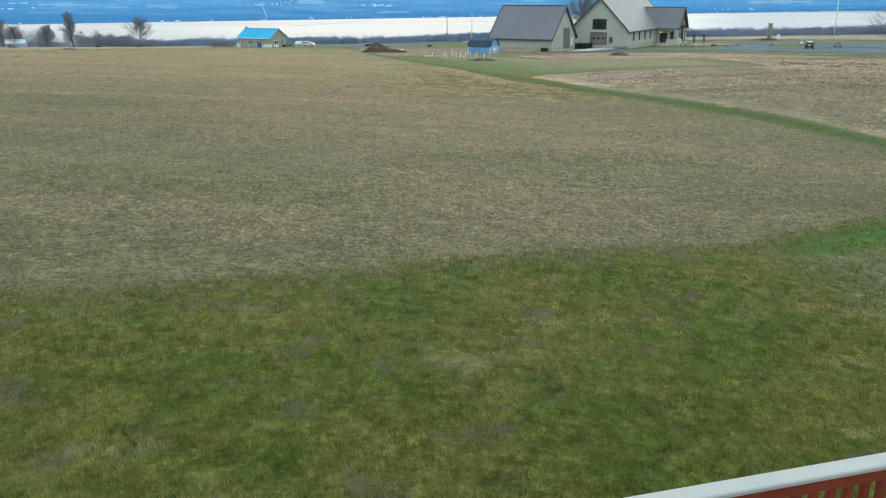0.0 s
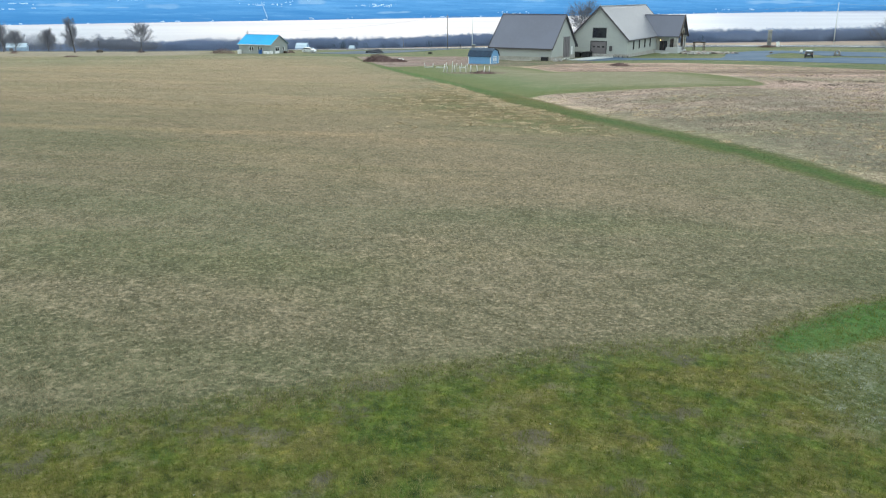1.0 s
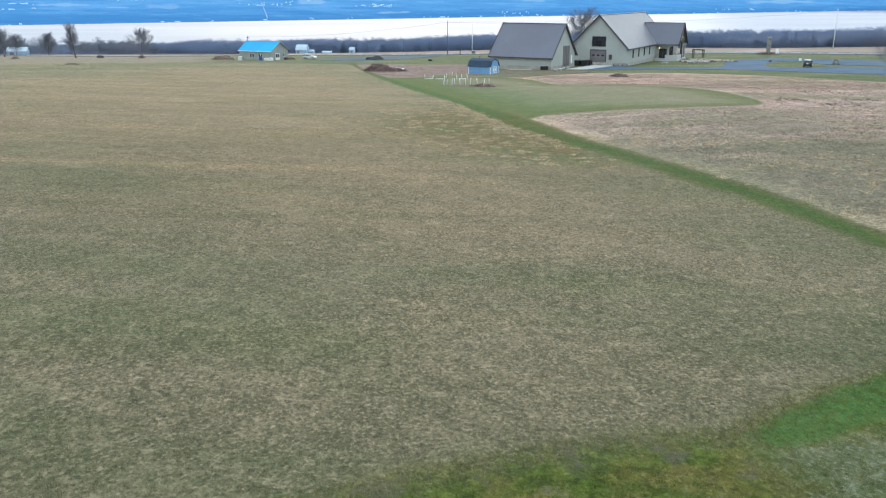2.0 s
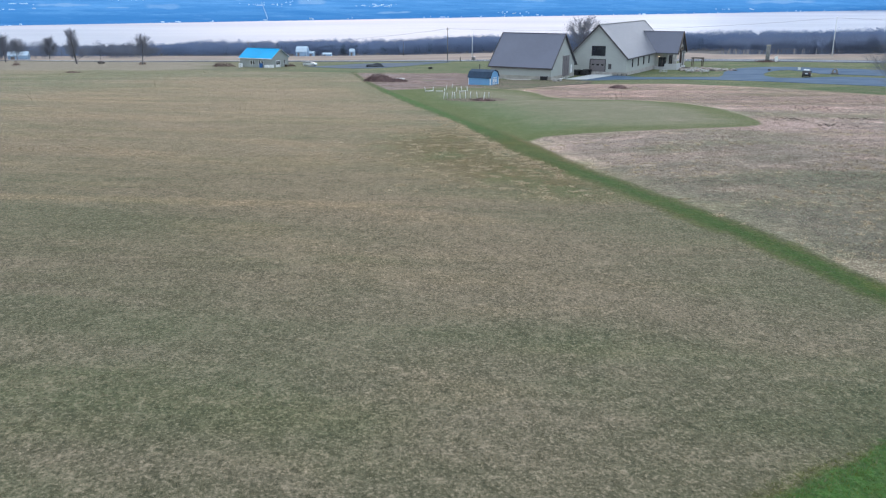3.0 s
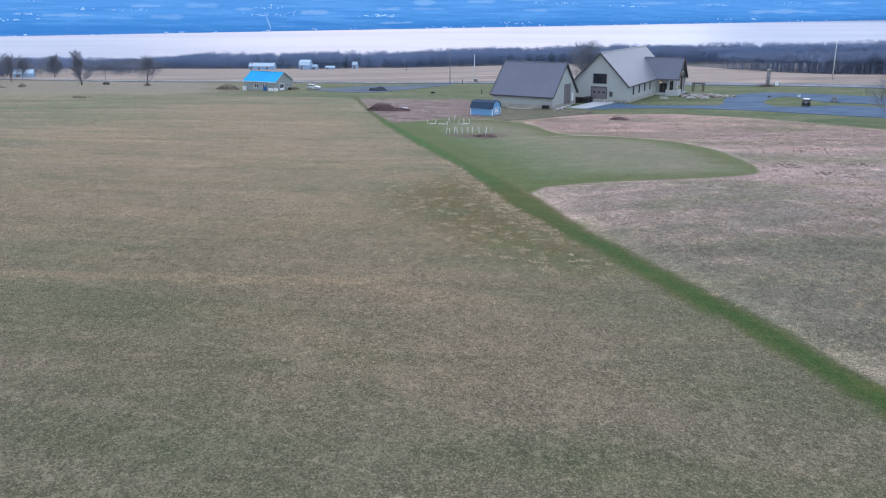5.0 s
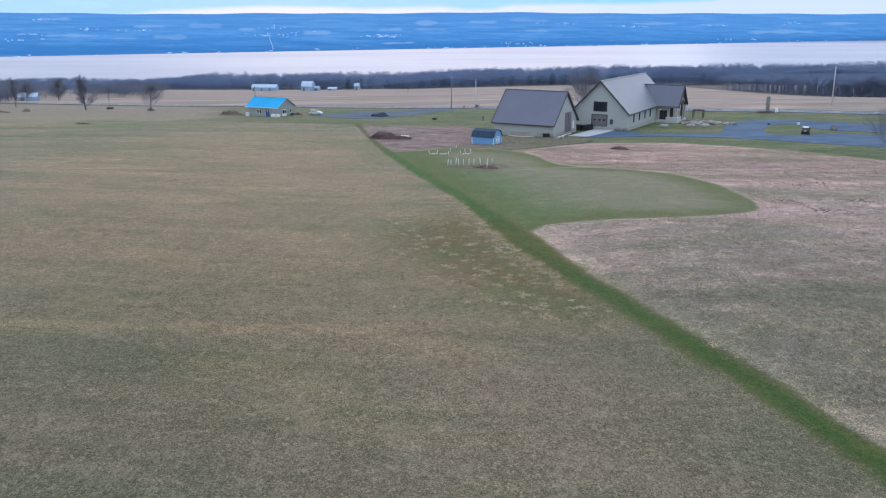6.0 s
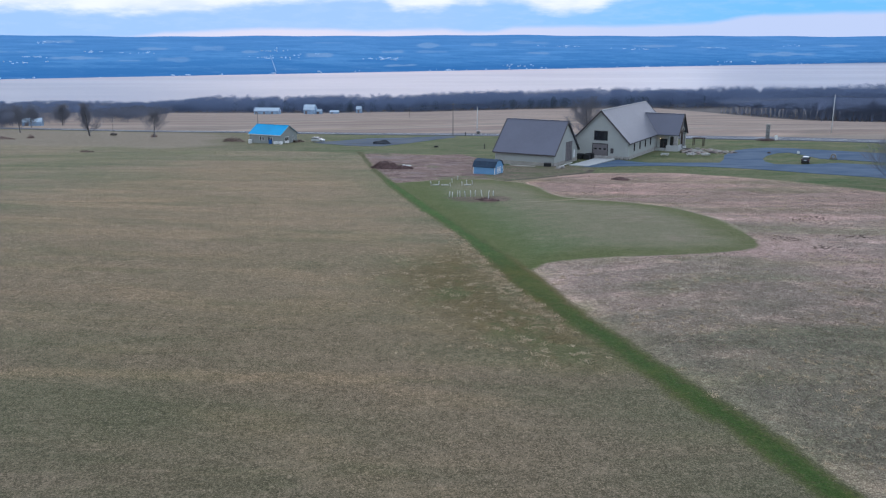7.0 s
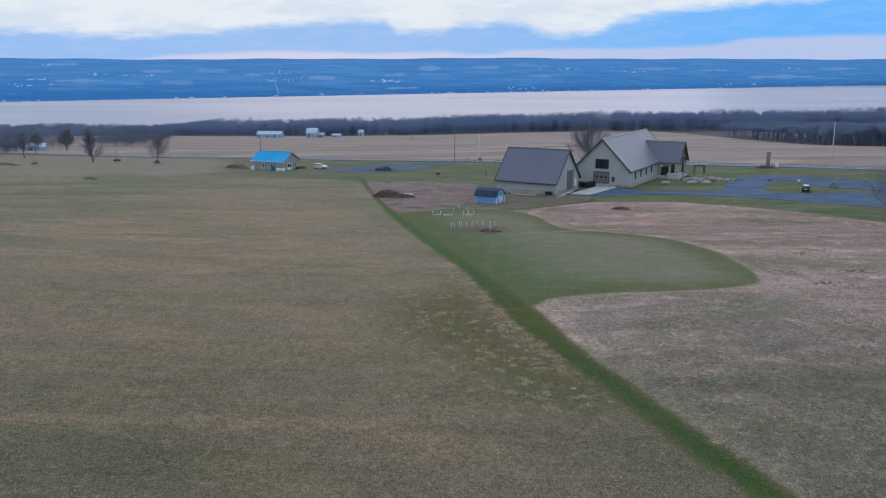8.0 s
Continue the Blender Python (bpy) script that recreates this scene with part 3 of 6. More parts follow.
ZONES["weeds"] = [(16.5, 162.5), (20.4, 169.9), (31.1, 178), (38.5, 178.7), (50.4, 177.3), (60.2, 170.7), (68.8, 163.1), (75.2, 157.7), (79.6, 148.1), (100, 125), (160, 90), (160, 0), (31, 8), (25, 25), (20.6, 37.2), (19.9, 39.3), (19.1, 42.7), (18.4, 45.3), (17.6, 47.9), (16.7, 50.6), (15.8, 53.6), (14.8, 57.4), (13.8, 62.1), (12.4, 66.9), (11.1, 74.0), (10.0, 82.0), (9.3, 85.1), (8.5, 92), (12, 118)]
ZONES["bed"] = [(-21, 226), (-13, 226), (-3.8, 220), (5.3, 222), (9, 212), (13, 203), (14, 192), (9.1, 176.4), (10, 167.4), (0.6, 168), (-5.1, 163.4), (-8.8, 160.7), (-11, 169.2), (-15.8, 192.4)]
ZONES["verge"] = [(-420, 268), (-151, 284), (-107, 268), (-85, 257.6), (-63.5, 242), (-36, 233.5), (-22, 225), (-13, 225), (-3.8, 224), (6.5, 214), (13, 204), (9.1, 176), (11.7, 164), (20.4, 170), (31, 178), (50, 177.5), (60, 171), (69, 163), (79, 149), (100, 126), (160, 91), (400, 60), (400, 135), (124, 236), (0, 293), (-88, 333), (-420, 474)]
ZONES["lawn"] = [(-40, -60), (-40, 4), (-12, 10.4), (-6.8, 12.4), (-4.8, 12.9), (-3.2, 13.7), (-1.5, 14.5), (0, 15.3), (1.9, 16.2), (3.7, 16.8), (6.4, 17.2), (8.7, 19.0), (11.2, 20.5), (24, 27), (60, 20), (60, -60)]
ZONES["lush"] = [(6.6, 17.2), (7.7, 18.2), (8.7, 19.0), (9.8, 19.7), (11.2, 20.6), (12.5, 21.9), (19, 26), (21, 23.5), (13.5, 19.8), (11.5, 18.6), (9.5, 17.8), (8.0, 17.0), (7.0, 16.7)]
ZONES["dull"] = [(6.8, 16.6), (8.0, 16.9), (10.5, 17.6), (14, 19), (16, 15), (10.5, 12.4), (7.3, 12.4), (6.7, 14.5)]
ZONES["track"] = [(12, 165.3), (20.4, 170.9), (31.1, 179.3), (33, 184.5), (34, 184), (32.5, 178.4), (20.8, 169.7), (12.3, 164)]
ZONES["seam"] = [(-9, 161.6), (-5, 163.6), (0.6, 168.2), (9.7, 167.6), (16, 162), (18.7, 155), (19.4, 147.8), (21.2, 141.8), (25.1, 137.5), (29, 133.7), (35.8, 123.6), (38.6, 112), (38.6, 103), (38, 103), (38, 112), (35.2, 123.4), (28.5, 132.8), (24.5, 136.4), (20.6, 141), (18.9, 147.2), (18.2, 154.5), (15.6, 161.2), (9.6, 166.8), (0.6, 167.2), (-5, 162.6)]
ZONES["ridge"] = [(7, 134.6), (10.6, 133.9), (14.4, 134.7), (18.2, 135.5), (21.2, 136.5), (24.5, 136.2), (24, 138.4), (21, 137.6), (18.2, 136.5), (14.4, 135.7), (10.6, 134.9)]
ZONES["moss"] = [(-5, 84), (1, 97), (4.6, 92), (7.5, 76), (12, 60), (10, 56), (3, 62), (-2, 72)]
ZONES["tan"] = [(-48, 66), (-66, 140), (-58, 205), (-25, 200), (-8, 140), (3, 92), (8, 62), (4, 40), (-12, 40)]
ZONES["pasture"] = [(-420, 255), (-151, 272), (-110, 262), (-84, 250), (-70, 262), (-78, 292), (-86, 318), (-100, 330), (-420, 468)]
ZONES["litter"] = [(250, 797), (247, 692), (242, 582), (247, 544), (260, 526), (310, 490), (480, 470), (800, 700), (1500, 968), (1500, 1500), (-1500, 1500), (-1500, 968), (245, 968)]
ZONES["yard"] = [(9.5, 176), (11.5, 165), (20.4, 170.2), (31.1, 178.4), (34, 184), (36, 188.4), (31.4, 189.4), (28, 194), (22, 191), (14, 194), (13, 200)]
ZONES["mulch"] = [(0, 141), (10.5, 143.2), (12, 138.5), (8, 134.5), (2, 137)]
ZONES["mowline"] = [(-75, 126.9), (-42.3, 131.7), (-13.4, 133.4), (-13.4, 134.4), (-42.3, 132.7), (-75, 127.9)]
ZONES["swath"] = SWATH
ZONES["far"] = [(-1500, 930), (-420, 480), (-88, 340), (0, 300), (126, 241), (400, 125), (900, 0), (1500, 300), (1500, 1500), (-1500, 1500)]


def sheet(name, xs, ys, verts, mat):
    nr, nc = len(ys), len(xs)
    i = np.arange(nr * nc).reshape(nr, nc)
    faces = np.stack([i[:-1, :-1], i[:-1, 1:], i[1:, 1:], i[1:, :-1]], -1).reshape(-1, 4)
    me = bpy.data.meshes.new(name)
    me.from_pydata(verts.tolist(), [], faces.tolist())
    me.materials.append(mat)
    me.polygons.foreach_set("use_smooth", np.ones(len(faces), bool))
    return me


def build_ground():
    near = [-160, -80, -40, -20, -8, 0]
    ys = near + [2.0]
    while ys[-1] < 420:
        ys.append(ys[-1] + max(.12, ys[-1] * .0085))
    while ys[-1] < 4950:
        ys.append(ys[-1] * 1.035)
    ys = np.array(ys)
    us = np.concatenate([[-40, -12, -5, -2.5, -1.4, -1.0], np.linspace(-.75, .75, 420), [1.0, 1.4, 2.5, 5, 12, 40]])
    wide = np.sqrt(np.maximum(ys, 0) ** 2 + 12 ** 2)
    px = np.clip(us[None, :] * wide[:, None], -4800, 4800) + np.arange(len(us))[None, :] * .001
    py = np.repeat(ys[:, None], len(us), 1)
    pz = turf_z(px, py)
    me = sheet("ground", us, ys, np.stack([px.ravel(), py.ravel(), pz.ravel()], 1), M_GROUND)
    for name, poly in ZONES.items():
        v = np.clip(inside(px.ravel(), py.ravel(), poly), -30, 30)
        me.attributes.new(name, "FLOAT", "POINT").data.foreach_set("value", v.astype(np.float32))
    tagged(new("ground", me), "sloping hay field and lawns, straw and olive, with mown green path", "field", kind="structure")


def draped(name, poly, mat, lift, label, category, step=1.5, z=land):
    """A flat layer laid over the land inside a polygon, with a real edge."""
    px = np.array([p[0] for p in poly])
    py = np.array([p[1] for p in poly])
    bm = bmesh.new()
    bm.faces.new([bm.verts.new((x, y, 0)) for x, y in poly])
    for axis, lo, hi in ((0, px.min(), px.max()), (1, py.min(), py.max())):
        n = int((hi - lo) / step)
        for k in range(1, n + 1):
            co, no = [0, 0, 0], [0, 0, 0]
            co[axis], no[axis] = lo + k * step, 1
            bmesh.ops.bisect_plane(bm, geom=bm.verts[:] + bm.edges[:] + bm.faces[:], plane_co=co, plane_no=no)
    for v in bm.verts:
        v.co.z = float(z(v.co.x, v.co.y)) + lift
    edge = [e for e in bm.edges if e.is_boundary]
    low = bmesh.ops.extrude_edge_only(bm, edges=edge)["geom"]
    for v in low:
        if isinstance(v, bmesh.types.BMVert):
            v.co.z -= lift + .2
    me = bpy.data.meshes.new(name)
    bm.normal_update()
    bm.to_mesh(me)
    bm.free()
    me.materials.append(mat)
    return tagged(new(name, me), label, category, kind="structure")


build_ground()

# the county road past the buildings
ROAD_AXIS = [(-430, 480), (-300, 427), (-180, 377), (-88, 337.5), (-39, 313.5), (0, 297), (60, 268), (105, 251.5), (127, 241), (200, 208), (300, 165), (430, 110)]


def strip(axis, half):
    left, right = [], []
    for i, (x, y) in enumerate(axis):
        ax, ay = axis[max(0, i - 1)]
        bx, by = axis[min(len(axis) - 1, i + 1)]
        n = math.hypot(bx - ax, by - ay)
        left.append((x - (by - ay) / n * half, y + (bx - ax) / n * half))
        right.append((x + (by - ay) / n * half, y - (bx - ax) / n * half))
    return right + left[::-1]


draped("road", strip(ROAD_AXIS, 5.0), M_COUNTY, .12, "blue-grey asphalt road running past the fields", "road", 4)
for off in (1.75, -1.75):
    ax = [(x + off * .40, y + off * .92) for x, y in ROAD_AXIS[2:-2]]
    draped("road_line", strip(ax, .13), M_WHITE, .135, "pale painted line on the road", "road marking", 4)
LOOP = [(31.4, 189.4), (36.5, 188.6), (40.5, 190.2), (51.5, 190.4), (58.7, 188.5), (63.7, 186.2), (69.3, 182.4), (74.1, 178.9), (79.2, 174.4), (83.4, 171.4), (87.6, 168.4), (110, 148), (150, 108), (172, 118), (128, 156), (104, 184), (97, 189.5), (92, 192.6), (82.5, 190.2), (76.9, 191.4), (76.6, 196.7), (78.6, 203.3), (82.5, 210), (86.6, 214.6), (90, 215.4), (91, 212), (91.8, 201.6), (96.8, 198), (106, 190.6), (135, 166), (176, 138), (186, 150), (140, 190), (112.7, 211.5), (105.7, 217), (100.3, 221.4), (94.6, 226), (89.3, 228), (83.1, 226), (77.4, 221.2), (71.8, 211.1), (68.2, 201), (65.5, 195.5), (48.4, 197), (45, 200.6), (43.2, 204), (33.5, 190.4)]
draped("driveway", LOOP, M_ROAD, .06, "blue-grey asphalt drive looping round a grass island", "driveway", 3)
draped("gravel_lot", [(-41, 269), (-38.8, 265), (-32.5, 258.6), (-28.6, 254), (-24, 251.4), (-18, 250.8), (-12.8, 257.4), (-7.7, 264.6), (-2, 273.5), (5, 282), (4, 287.6), (-3, 287), (-11.5, 284.4), (-18.3, 284.8), (-25, 284), (-30.3, 279), (-34.2, 274), (-39, 273)], M_LOT, .06, "grey gravel parking lot beside the road", "parking lot", 3)
draped("concrete_apron", [(29.6, 192.6), (33.7, 190.4), (44.2, 206.8), (39.8, 209.8)], M_CONCRETE, .16, "pale concrete apron before the garage door", "apron", 2)

water = bpy.data.meshes.new("water")
water.from_pydata([(-4900, 1200, -68), (4900, 1200, -68), (4900, 4900, -68), (-4900, 4900, -68)], [], [(0, 1, 2, 3)])
water.materials.append(M_WATER)
tagged(new("water", water), "wide pale lake under a cloudy sky", "lake", kind="structure")


def far_shore(u):
    """Depth of the far shore along the direction x = u * y: one straight bank."""
    # bank through (-1200, 2277) and (1718, 4187)
    sx, sy = 2918.0, 1910.0
    k = (u * 2277 + 1200) / (sx - u * sy)
    return 2277 + k * sy


# open fields of the far slope: direction, height share, half width, half height
FAR_FIELDS = [(-.509, .504, .027, .022), (-.429, .357, .032, .025), (-.448, .80, .020, .055), (-.315, .316, .020, .059), (-.338, .604, .019, .033), (-.367, .287, .014, .019), (-.273, .621, .020, .068), (-.224, .505, .011, .04), (-.143, .412, .017, .047), (-.133, .763, .020, .018), (-.057, .507, .014, .034), (-.015, .677, .014, .079), (-.011, .488, .020, .033), (-.048, .137, .020, .02), (.05, .695, .017, .044), (.103, .756, .024, .045), (.114, .443, .014, .043), (.25, .684, .027, .038), (.317, .611, .020, .039), (.401, .385, .041, .065), (.467, .695, .024, .041)]


def build_hills():
    us, vs = np.linspace(-1.15, .62, 700), np.linspace(0, 1, 80)
    rows = []
    for v in vs:
        shore = np.array([min(far_shore(u), 4860) for u in us])
        ridge = np.full(len(us), 4940.0)
        ridge = np.maximum(ridge, shore + 20)
        y = shore + (ridge - shore) * v ** 1.15
        x = us * y
        top = 21 + (.0113 + .0006 * np.sin(us * 9 + 1) + .0004 * np.sin(us * 23) + .00035 * np.sin(us * 61 + 2)) * ridge
        rise = .62 * v ** .8 + .38 * v ** 2.2
        z = -69.5 + (top + 69.5) * rise
        bumps = np.array([noise.noise((a * .004, b * .009, 3.1)) for a, b in zip(x, y)])
        z = z + bumps * 7 * math.sin(math.pi * min(1, v * 1.02)) + (1.2 * np.abs(bumps) if 0 < v < .1 else 0)
        rows.append(np.stack([x, y, z], 1))
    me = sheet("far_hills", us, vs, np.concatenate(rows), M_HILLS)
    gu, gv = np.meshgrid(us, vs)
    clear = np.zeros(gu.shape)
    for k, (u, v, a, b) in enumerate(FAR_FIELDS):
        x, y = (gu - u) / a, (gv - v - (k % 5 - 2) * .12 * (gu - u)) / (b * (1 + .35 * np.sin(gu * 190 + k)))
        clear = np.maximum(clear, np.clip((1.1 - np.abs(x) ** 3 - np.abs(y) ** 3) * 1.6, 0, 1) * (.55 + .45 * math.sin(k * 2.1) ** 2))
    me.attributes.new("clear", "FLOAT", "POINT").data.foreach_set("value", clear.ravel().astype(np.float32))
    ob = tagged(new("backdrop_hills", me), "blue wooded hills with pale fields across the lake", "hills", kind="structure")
    return np.array(rows)


HILLS = build_hills()

# ---- kit ----
def part(name, bm, mat, parent=None, label="", smooth=False):
    """Link a bmesh as one mesh object under a thing or part."""
    bmesh.ops.remove_doubles(bm, verts=bm.verts[:], dist=.0005)
    me = bpy.data.meshes.new(name)
    bmesh.ops.recalc_face_normals(bm, faces=bm.faces[:])
    bm.to_mesh(me)
    bm.free()
    me.materials.append(mat)
    if smooth:
        me.polygons.foreach_set("use_smooth", np.ones(len(me.polygons), bool))
    ob = new(name, me)
    ob.parent = parent
    return tagged(ob, label)


def thing(name, x, y, rz, label, category, group="", z=None):
    """An Empty at a thing's base, on the land unless z is given."""
    ob = new(name)
    ob.matrix_basis = pose(x, y, float(turf_z(x, y)) if z is None else z, 0, 0, rz)
    return tagged(ob, label, category, group)


def box(bm, x0, y0, z0, x1, y1, z1, bevel=0.0):
    vs = [bm.verts.new(p) for p in ((x0, y0, z0), (x1, y0, z0), (x1, y1, z0), (x0, y1, z0), (x0, y0, z1), (x1, y0, z1), (x1, y1, z1), (x0, y1, z1))]
    fs = [bm.faces.new([vs[i] for i in f]) for f in ((3, 2, 1, 0), (4, 5, 6, 7), (0, 1, 5, 4), (1, 2, 6, 5), (2, 3, 7, 6), (3, 0, 4, 7))]
    if bevel:
        bmesh.ops.bevel(bm, geom=list({e for f in fs for e in f.edges}), offset=bevel, segments=1, affect="EDGES")
    return vs


def boxed(*size, bevel=0.0):
    bm = bmesh.new()
    box(bm, *size, bevel=bevel)
    return bm


def prism(bm, outline, d0, d1, axis="y"):
    """A flat outline drawn out along an axis. outline: (x, z) for y, (y, z) for x, (x, y) for z."""
    def at(a, b, d):
        return {"y": (a, d, b), "x": (d, a, b), "z": (a, b, d)}[axis]
    lo, hi = [bm.verts.new(at(a, b, d0)) for a, b in outline], [bm.verts.new(at(a, b, d1)) for a, b in outline]
    bm.faces.new(lo[::-1])
    bm.faces.new(hi)
    n = len(outline)
    for i in range(n):
        bm.faces.new((lo[i], lo[(i + 1) % n], hi[(i + 1) % n], hi[i]))


def tube(bm, points, radii, sides=6, cap=True):
    rings, last = [], None
    for i, p in enumerate(points):
        a, b = Vector(points[max(0, i - 1)]), Vector(points[min(len(points) - 1, i + 1)])
        d = (b - a).normalized()
        ref = last or (Vector((1, 0, 0)) if abs(d.z) > .7 else Vector((0, 0, 1)))
        u = (ref - d * ref.dot(d)).normalized()
        last, v = u, d.cross(u)
        rings.append([bm.verts.new(Vector(p) + (u * math.cos(k) + v * math.sin(k)) * radii[i]) for k in (2 * math.pi * j / sides for j in range(sides))])
    for r, s in zip(rings, rings[1:]):
        for j in range(sides):
            bm.faces.new((r[j], r[(j + 1) % sides], s[(j + 1) % sides], s[j]))
    if cap and sides > 2:
        bm.faces.new(rings[0][::-1])
        bm.faces.new(rings[-1])


def disc(bm, centre, r, d0, d1, axis="y", sides=14):
    prism(bm, [(centre[0] + r * math.cos(2 * math.pi * k / sides), centre[1] + r * math.sin(2 * math.pi * k / sides)) for k in range(sides)], d0, d1, axis)


def lump(bm, x, y, z, rx, ry, rz, seed, rough=.3, cuts=1):
    """An uneven rounded lump."""
    made = bmesh.ops.create_icosphere(bm, subdivisions=cuts, radius=1)["verts"]
    for v in made:
        k = 1 + rough * noise.noise(v.co * 1.3 + Vector((seed * 7.1, seed * 3.3, 0)))
        v.co = Vector((x + v.co.x * rx * k, y + v.co.y * ry * k, z + v.co.z * rz * k))


def wall(bm, a0, a1, z0, z1, d0, d1, openings, axis):
    """A wall slab along an axis ('x' or 'y') with openings (a0, a1, z0, z1) right through it."""
    cuts = sorted({a0, a1, *(o[0] for o in openings), *(o[1] for o in openings)})
    for s, e in zip(cuts, cuts[1:]):
        holes = sorted((o[2], o[3]) for o in openings if o[0] <= s and o[1] >= e)
        z = z0
        for lo, hi in holes + [(z1, z1)]:
            if lo > z + .001:
                if axis == "x":
                    box(bm, s, d0, z, e, d1, lo)
                else:
                    box(bm, d0, s, z, d1, e, lo)
            z = max(z, hi)


def roof_slab(bm, x0, x1, ya, za, yb, zb, thick, swap=False):
    """One sloping roof plane from (ya, za) at the eave to (yb, zb) at the ridge, between x0 and x1; swap: x and y change places."""
    out = [(ya, za), (yb, zb), (yb, zb - thick), (ya, za - thick)]
    prism(bm, out, x0, x1, "y" if swap else "x")


def window(parent, along, face, a0, a1, z0, z1, out, bars=1, mat=None, trim=.1):
    """A framed window set in a wall; along: 'x' or 'y'; face: the wall's outer plane; out: +1 or -1."""
    def b(bm, s, e, lo, hi, d0, d1):
        d0, d1 = sorted((face + out * d0, face + out * d1))
        if along == "x":
            box(bm, s, d0, lo, e, d1, hi)
        else:
            box(bm, d0, s, lo, d1, e, hi)
    bm = bmesh.new()
    b(bm, a0 + trim, a1 - trim, z0 + trim, z1 - trim, -.10, -.06)
    pane = part("window", bm, M_GLASS, parent, "dark window glass")
    bm = bmesh.new()
    b(bm, a0, a1, z1 - trim, z1, -.12, .05)
    b(bm, a0, a1, z0, z0 + trim, -.12, .07)
    b(bm, a0, a0 + trim, z0 + trim, z1 - trim, -.12, .05)
    b(bm, a1 - trim, a1, z0 + trim, z1 - trim, -.12, .05)
    for k in range(1, bars + 1):
        c = a0 + (a1 - a0) * k / (bars + 1)
        b(bm, c - .03, c + .03, z0 + trim, z1 - trim, -.09, .02)
    part("frame", bm, mat or M_TRIM, pane)
    return pane


def scatter(name, verts, faces, mat, label, category):
    me = bpy.data.meshes.new(name)
    me.from_pydata(verts.tolist(), [], faces.tolist())
    me.materials.append(mat)
    return tagged(new(name, me), label, category, kind="stuff")


def blades(rng, px, py, height, width, each, lean, loose=9):
    """Single-triangle blades in tufts at the given places."""
    n = len(px)
    x, y = np.repeat(px, each), np.repeat(py, each)
    h, wd = np.repeat(height, each) * rng.uniform(.5, 1.15, n * each), np.repeat(width, each)
    x, y = x + rng.normal(0, 1, n * each) * wd * loose, y + rng.normal(0, 1, n * each) * wd * loose
    z = turf_z(x, y) - .02
    turn, lx, ly = rng.uniform(0, math.pi, n * each), rng.normal(0, lean, n * each), rng.normal(0, lean, n * each)
    dx, dy = np.cos(turn) * wd, np.sin(turn) * wd
    v = np.stack([np.stack([x - dx, y - dy, z], 1), np.stack([x + dx, y + dy, z], 1), np.stack([x + lx * h, y + ly * h, z + h], 1)], 1).reshape(-1, 3)
    return v, np.arange(len(v)).reshape(-1, 3)


def woods(name, rng, px, py, height, spread, twigs, mat, label, twig_w=.16, base=0.25):
    """Many leafless trees: a thin trunk each, and a crown of upswept twigs."""
    n = len(px)
    pz = land(px, py) - .3
    vs = []
    # trunks, three-sided
    lean = rng.normal(0, .04, (n, 2))
    r = height * .010 + .04
    for k in range(3):
        a = 2 * math.pi * k / 3
        vs.append(np.stack([px + r * math.cos(a), py + r * math.sin(a), pz], 1))
    for k in range(3):
        a = 2 * math.pi * k / 3
        vs.append(np.stack([px + lean[:, 0] * height + .4 * r * math.cos(a), py + lean[:, 1] * height + .4 * r * math.sin(a), pz + height * .75], 1))
    v = np.stack(vs, 1).reshape(-1, 3)
    i = np.arange(n)[:, None] * 6
    f = np.concatenate([np.stack([i[:, 0] + a, i[:, 0] + b, i[:, 0] + c], 1) for k in range(3) for a, b, c in ((k, (k + 1) % 3, 3 + k), ((k + 1) % 3, 3 + (k + 1) % 3, 3 + k))])
    # twigs, all through a rounded crown
    m = n * twigs
    ti = np.repeat(np.arange(n), twigs)
    h, s = height[ti], spread[ti]
    d = rng.normal(0, 1, (m, 3))
    d /= np.linalg.norm(d, axis=1)[:, None]
    rad = rng.uniform(0, 1, m) ** .42
    mid, half = (1 + base) / 2, (1 - base) / 2
    x0, y0 = px[ti] + lean[ti, 0] * h * mid + d[:, 0] * rad * s, py[ti] + lean[ti, 1] * h * mid + d[:, 1] * rad * s
    z0 = pz[ti] + h * (mid + d[:, 2] * rad * half * .92)
    out = np.stack([d[:, 0], d[:, 1], np.abs(d[:, 2]) + .55], 1) + rng.normal(0, .45, (m, 3))
    out *= (rng.uniform(.05, .12, m) * h / np.linalg.norm(out, axis=1))[:, None]
    az = rng.uniform(0, math.pi, m)
    wx, wy = np.cos(az) * twig_w, np.sin(az) * twig_w
    t = np.stack([np.stack([x0 - wx, y0 - wy, z0], 1), np.stack([x0 + wx, y0 + wy, z0 + .1], 1), np.stack([x0, y0, z0], 1) + out], 1).reshape(-1, 3)
    g = np.arange(len(t)).reshape(-1, 3) + len(v)
    return scatter(name, np.concatenate([v, t]), np.concatenate([f, g]), mat, label, "woods")


